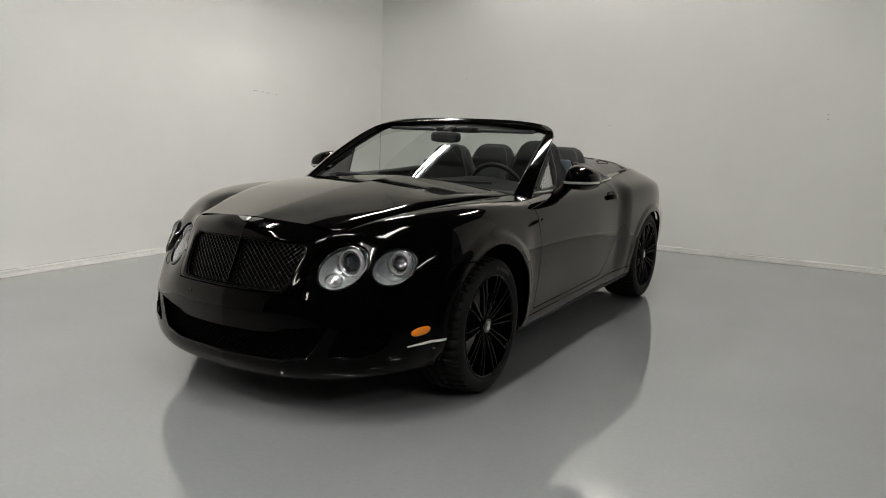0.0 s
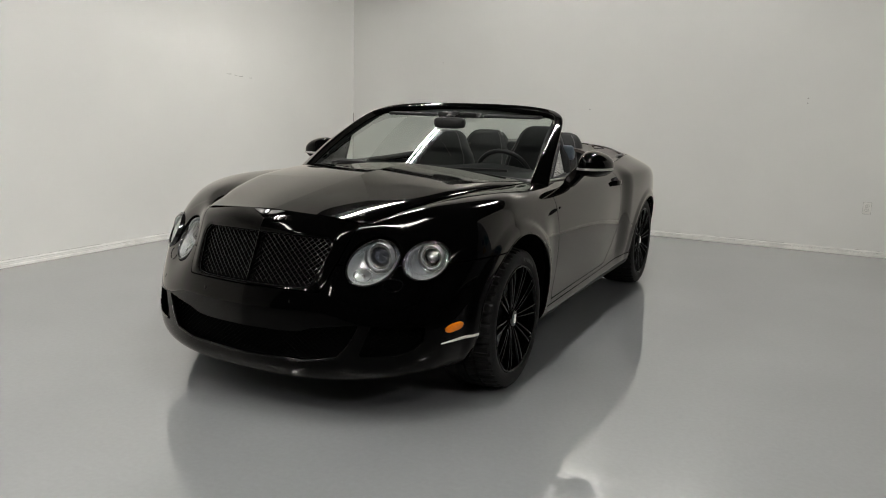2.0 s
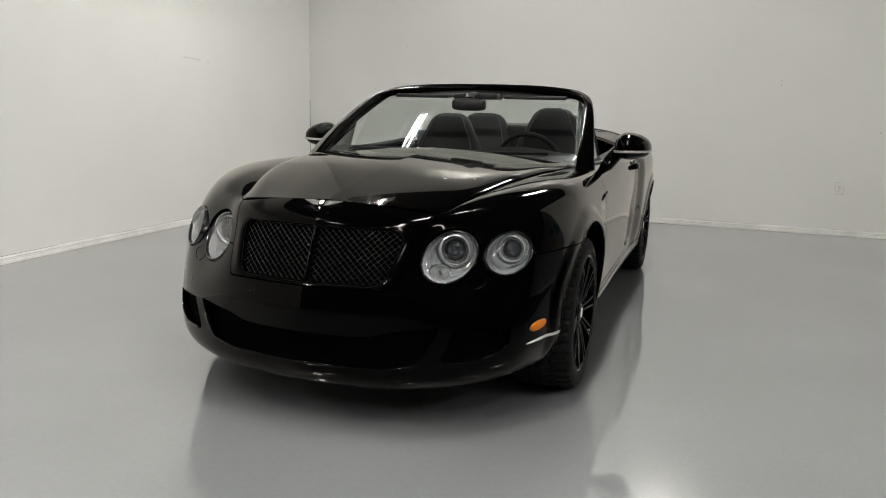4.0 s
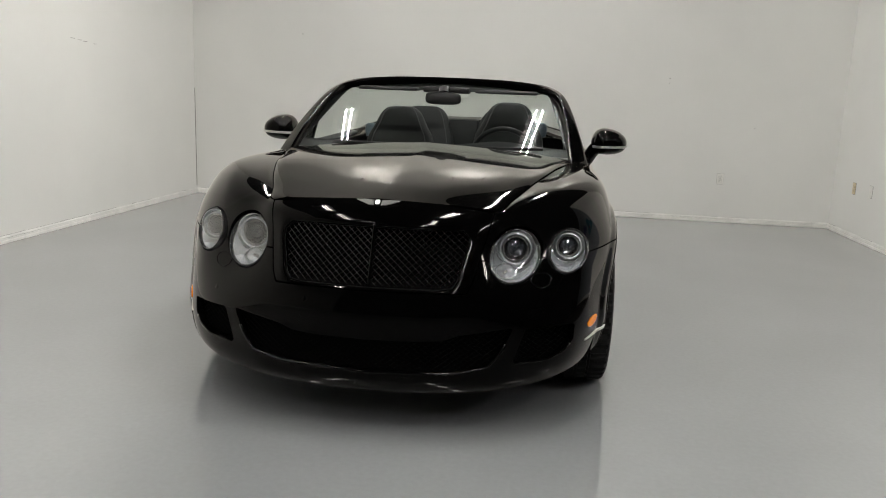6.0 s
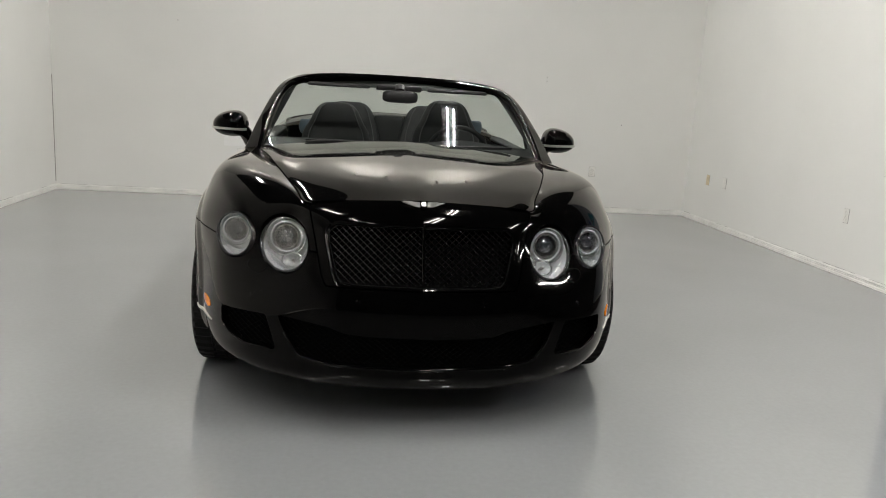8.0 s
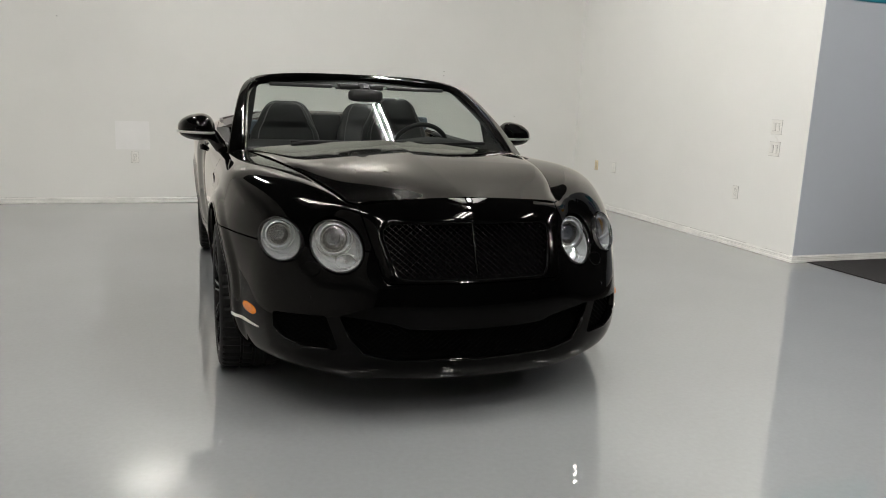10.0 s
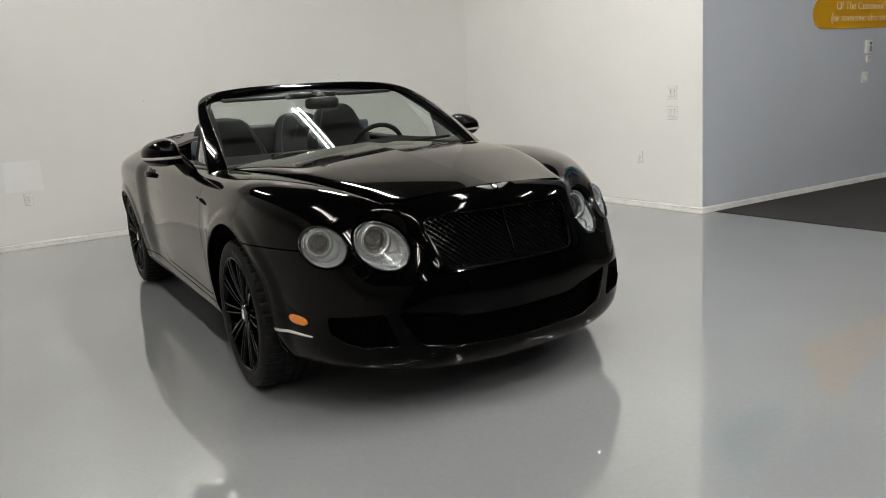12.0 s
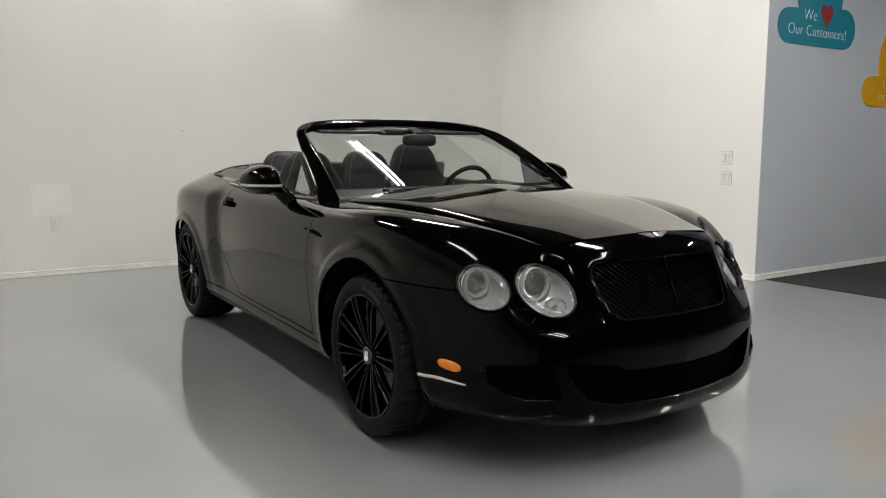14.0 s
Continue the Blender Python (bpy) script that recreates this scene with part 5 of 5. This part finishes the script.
# ---- wheels ----
def build_wheel():
    """Local z points out of the car; the hub's face is near z = 0."""
    w = empty("wheel")
    n = 176

    def notch(r, h, i, n):
        if r > .335 and (i % 4 == 0) and (h > -.075 or h < -.20):
            return r - .0095
        return r
    prof = [(.256, .020), (.268, .028), (.290, .032), (.312, .029), (.328, .021), (.3365, .012), (.3405, -.010), (.343, -.035), (.3435, -.050), (.336, -.052), (.336, -.062), (.3442, -.064), (.345, -.100), (.337, -.102), (.337, -.113), (.345, -.115),
            (.345, -.150), (.337, -.152), (.337, -.163), (.3442, -.165), (.343, -.200), (.338, -.225), (.325, -.240), (.290, -.250), (.256, -.235)]
    part("tyre", lathe(bmesh.new(), prof, n, squash=notch), RUBBER, w, "black low-profile tyre", angle=28)
    for k, wide in enumerate((.010, .004, .011, .011, .011, .011)):
        q = pose(0, 0, 0, 0, 0, math.degrees(1.42 - k * 0.088)) @ Matrix.Translation((.291, 0, .0315))
        part("sidewall_mark", box(bmesh.new(), -.0085, .0085, -wide, wide, -.003, .0011, m=q), RUBBER_MARK, w)
    part("rim", lathe(bmesh.new(), [(.262, .016), (.264, .026), (.259, .030), (.252, .027), (.248, .016), (.243, -.012), (.238, -.045), (.236, -.20), (.255, -.21), (.256, -.10)], 72), RIM, w, "gloss black alloy rim", smooth=True)
    spoke = bmesh.new()
    sect = [(-.0065, -.012), (-.0055, .006), (-.003, .010), (.003, .010), (.0055, .006), (.0065, -.012)]
    sweep(spoke, smooth_path([(.048, .006, -.010), (.075, .009, -.004), (.12, .0125, .004), (.18, .0165, .012), (.225, .0195, .016), (.250, .0215, .016)], 4), sect, normal=(0, 0, 1), scale=lambda i: (1.05, 1.0))
    first = part("spoke", spoke, RIM, w, angle=40)
    mirror = bmesh.new()
    mirror.from_mesh(first.data)
    bmesh.ops.scale(mirror, vec=(1, -1, 1), verts=mirror.verts)
    second = part("spoke", mirror, RIM, w, angle=40)
    for k in range(1, 10):
        for o in (first, second):
            c = new("spoke", o.data)
            c.parent = w
            c.matrix_basis = pose(0, 0, 0, 0, 0, 36 * k)
    part("hub", lathe(bmesh.new(), [(.066, -.03), (.064, -.012), (.055, -.004), (.040, -.002), (.036, .004), (.0, .005)], 36), RIM, w, smooth=True)
    for k in range(5):
        a = math.radians(72 * k + 18)
        part("wheel_bolt", lathe(bmesh.new(), [(.0, .004), (.0075, .003), (.0085, -.001), (.0085, -.01)], 6, pose(.050 * math.cos(a), .050 * math.sin(a), 0)), RIM, w)
    cap = part("hub_cap", lathe(bmesh.new(), [(.040, .003), (.039, .010), (.033, .0125), (.0, .013)], 32), GLOSS_BLACK, w, "black cap with a pale emblem", smooth=True)
    mark = bmesh.new()
    tilt = pose(0, 0, 0, 0, 0, -12)
    for dy, a, c in ((.0100, .0110, .0105), (-.0100, .0135, .0120)):
        prism(mark, [(x, y + dy) for x, y in oval(a, c, 24, 3.2)], .0032, tilt @ pose(0, 0, .0122))
    part("emblem", mark, LETTER, w, "pale emblem")
    part("brake_disc", lathe(bmesh.new(), [(.09, -.085), (.19, -.085), (.19, -.115), (.09, -.115)], 48, closed=True), STEEL, w, "steel brake disc", angle=40)
    part("barrel", lathe(bmesh.new(), [(.237, -.125), (.0, -.13)], 40), CAVITY, w)
    return w


def caliper(m):
    c = bmesh.new()
    for k in range(7):
        box(c, .125, .215, -.018, .018, -.135, -.055, m=m @ pose(0, 0, 0, 0, 0, -30 + 10 * k))
    return c


wheel = build_wheel()
OUT = {1: Matrix(((0, 0, 1), (1, 0, 0), (0, 1, 0))).to_4x4(), -1: Matrix(((0, 0, -1), (-1, 0, 0), (0, 1, 0))).to_4x4()}
spins = {(1, -1): 0.0, (-1, -1): 4.0, (1, 1): 9.0, (-1, 1): 20.0}
for s in (1, -1):
    for e in (-1, 1):
        m = Matrix.Translation((s * .905, e * AXLE, HUB_Z)) @ OUT[s]
        w = wheel if (s, e) == (1, -1) else copy_thing(wheel, Matrix())
        w.parent = car
        w.matrix_basis = m @ pose(0, 0, 0, 0, 0, spins[(s, e)])
        part("brake_caliper", caliper(m @ pose(0, 0, 0, 0, 0, 0 if e * s < 0 else 180)), SATIN_BLACK, car, angle=40)
        # dark liner of the wheel arch
        ln = bmesh.new()
        arc = [(e * AXLE + (.035 if e < 0 else 0) + .432 * math.cos(a), .345 + (.42 if e < 0 else .372) * math.sin(a)) for a in np.linspace(-.35, math.pi + .35, 30)]
        a0 = [ln.verts.new((s * (on_side(y, max(z, .26))[0][0] - .034), y, z)) for y, z in arc]
        a1 = [ln.verts.new((s * .58, y, z)) for y, z in arc]
        for i in range(29):
            ln.faces.new((a0[i], a0[i + 1], a1[i + 1], a1[i]))
        ln.faces.new(a1)
        part("wheel_arch_liner", ln, CAVITY, car)

# ---- underside and cabin ----
ub = bmesh.new()
box(ub, -.52, .52, -1.95, 2.25, .195, .23, bevel=.015)
box(ub, -.84, .84, -.90, .90, .19, .24, bevel=.01)
box(ub, -.57, .57, -1.93, -.90, .21, .80, bevel=.05)
box(ub, -.57, .57, 1.15, 2.2, .21, .90, bevel=.05)
part("underbody", ub, CAVITY, car, angle=40)
tub = bmesh.new()
for s in (1, -1):
    box(tub, s * .765, s * .80, -.80, 1.05, .25, .945, bevel=.01)
box(tub, -.765, .765, -.80, 1.05, .24, .30)
box(tub, -.765, .765, -.90, -.80, .25, .90)
box(tub, -.765, .765, 1.03, 1.12, .25, .985, bevel=.02)
part("cabin_tub", tub, DASH, car, angle=40)
dash = bmesh.new()
for_rows = []
for s in np.linspace(-1, 1, 41):
    x = .76 * s
    hood = .032 * math.exp(-((x - .37) / .20) ** 2)
    yb = .13 * s * s
    for_rows.append([(x, -.84 + yb, .955), (x, -.62 + yb * .6, .985), (x, -.48 + yb * .3, .990 + hood), (x, -.40 + yb * .3, .982 + hood), (x, -.36 + yb * .2, .94), (x, -.36, .70), (x, -.84 + yb, .70)])
loft(dash, for_rows)
part("dashboard", dash, DASH, car, smooth=False, angle=35)
# steering wheel
sm = axis_frame((.37, -.235, .915), (0, .93, .36))
stw = bmesh.new()
lathe(stw, [(.185 + .015 * math.cos(a), .013 * math.sin(a)) for a in np.linspace(0, 2 * math.pi, 12, endpoint=False)], 56, sm, closed=True)
sw = part("steering_wheel", stw, LEATHER, car, "black leather steering wheel", smooth=True)
sp = bmesh.new()
for ang in (0, 180, 270):
    box(sp, .05, .18, -.016, .016, -.012, .004, bevel=.003, m=sm @ pose(0, 0, 0, 0, 0, ang))
part("wheel_spokes", sp, SATIN_BLACK, sw, angle=40)
part("airbag_cover", lathe(bmesh.new(), [(.072, -.02), (.07, .008), (.05, .018), (0, .022)], 30, sm), LEATHER, sw, smooth=True)


def seat(x, y, top, rear=False):
    st = empty("rear_seat" if rear else "front_seat")
    st.parent = car
    lean = 14 if not rear else 18
    base_z = .48 if not rear else .52
    h = top - base_z
    levels = [(0, .235, .085), (.15, .25, .095), (.40, .252, .088), (.60, .240, .078), (.72, .222, .070), (.80, .188, .064), (.88, .160, .062), (.94, .136, .056), (.985, .096, .042), (1.0, .05, .02)] if not rear else \
        [(0, .235, .08), (.4, .24, .08), (.66, .225, .075), (.80, .195, .065), (.90, .17, .058), (.97, .13, .045), (1.0, .08, .02)]
    lv = smooth_path([(a, b, c) for a, b, c in levels], 3)
    bm = bmesh.new()
    rings, edge = [], []
    for f, w, d in lv:
        z = base_z + h * f
        yy = y - (1 - f) * h * math.tan(radians(lean)) + (.0 if f < .75 else -.02 * (f - .75) / .25)
        ring = []
        for a, b in oval(w, d, 32, 3.2):
            dip = .018 * (1 - (a / w) ** 2) if (b < 0 and f < .8) else 0
            ring.append((x + a, yy + b + dip, z))
        rings.append(ring)
        edge.append((w, d, yy, z))
    loft(bm, rings)
    part("backrest", bm, LEATHER, st, smooth=True)
    for s in (1, -1):
        pb = bmesh.new()
        sweep(pb, [(x + s * w * .80, yy - d * 0.93, z) for w, d, yy, z in edge[:-3]], oval(.0032, .0032, 6), normal=(0, -1, 0))
        part("piping", pb, STITCH, st)
    cu = bmesh.new()
    box(cu, x - .25, x + .25, y - h * .27 - .48, y - h * .22, .34, .50, bevel=.05, segments=3)
    part("cushion", cu, LEATHER, st, angle=50)
    if not rear:
        s = 1 if x > 0 else -1
        gb = bmesh.new()
        loft(gb, [[(x + s * (.225 + lift), y - .03 + a * k - .25 * b * k, top - .175 + b * k) for a, b in oval(.016, .050, 20, 2.4)] for k, lift in ((1.0, -.05), (1.0, .012), (.8, .024), (.3, .03))])
        part("belt_guide", gb, BLUE_GREY, st, "seat-belt guide with a bluish reflection in its colour", smooth=True)
    return tagged(st, "black leather seat back with pale piping")


seat(-.385, .50, 1.185)
seat(.37, .44, 1.238)
seat(-.30, 1.06, 1.185, True)
seat(.31, 1.06, 1.185, True)
cc = bmesh.new()
box(cc, -.11, .11, -.40, .95, .30, .70, bevel=.03)
part("centre_console", cc, DASH, car, angle=40)
mid = bmesh.new()
box(mid, -.12, .12, .98, 1.08, .45, 1.10, bevel=.03)
part("rear_centre_panel", mid, LEATHER, car, angle=40)
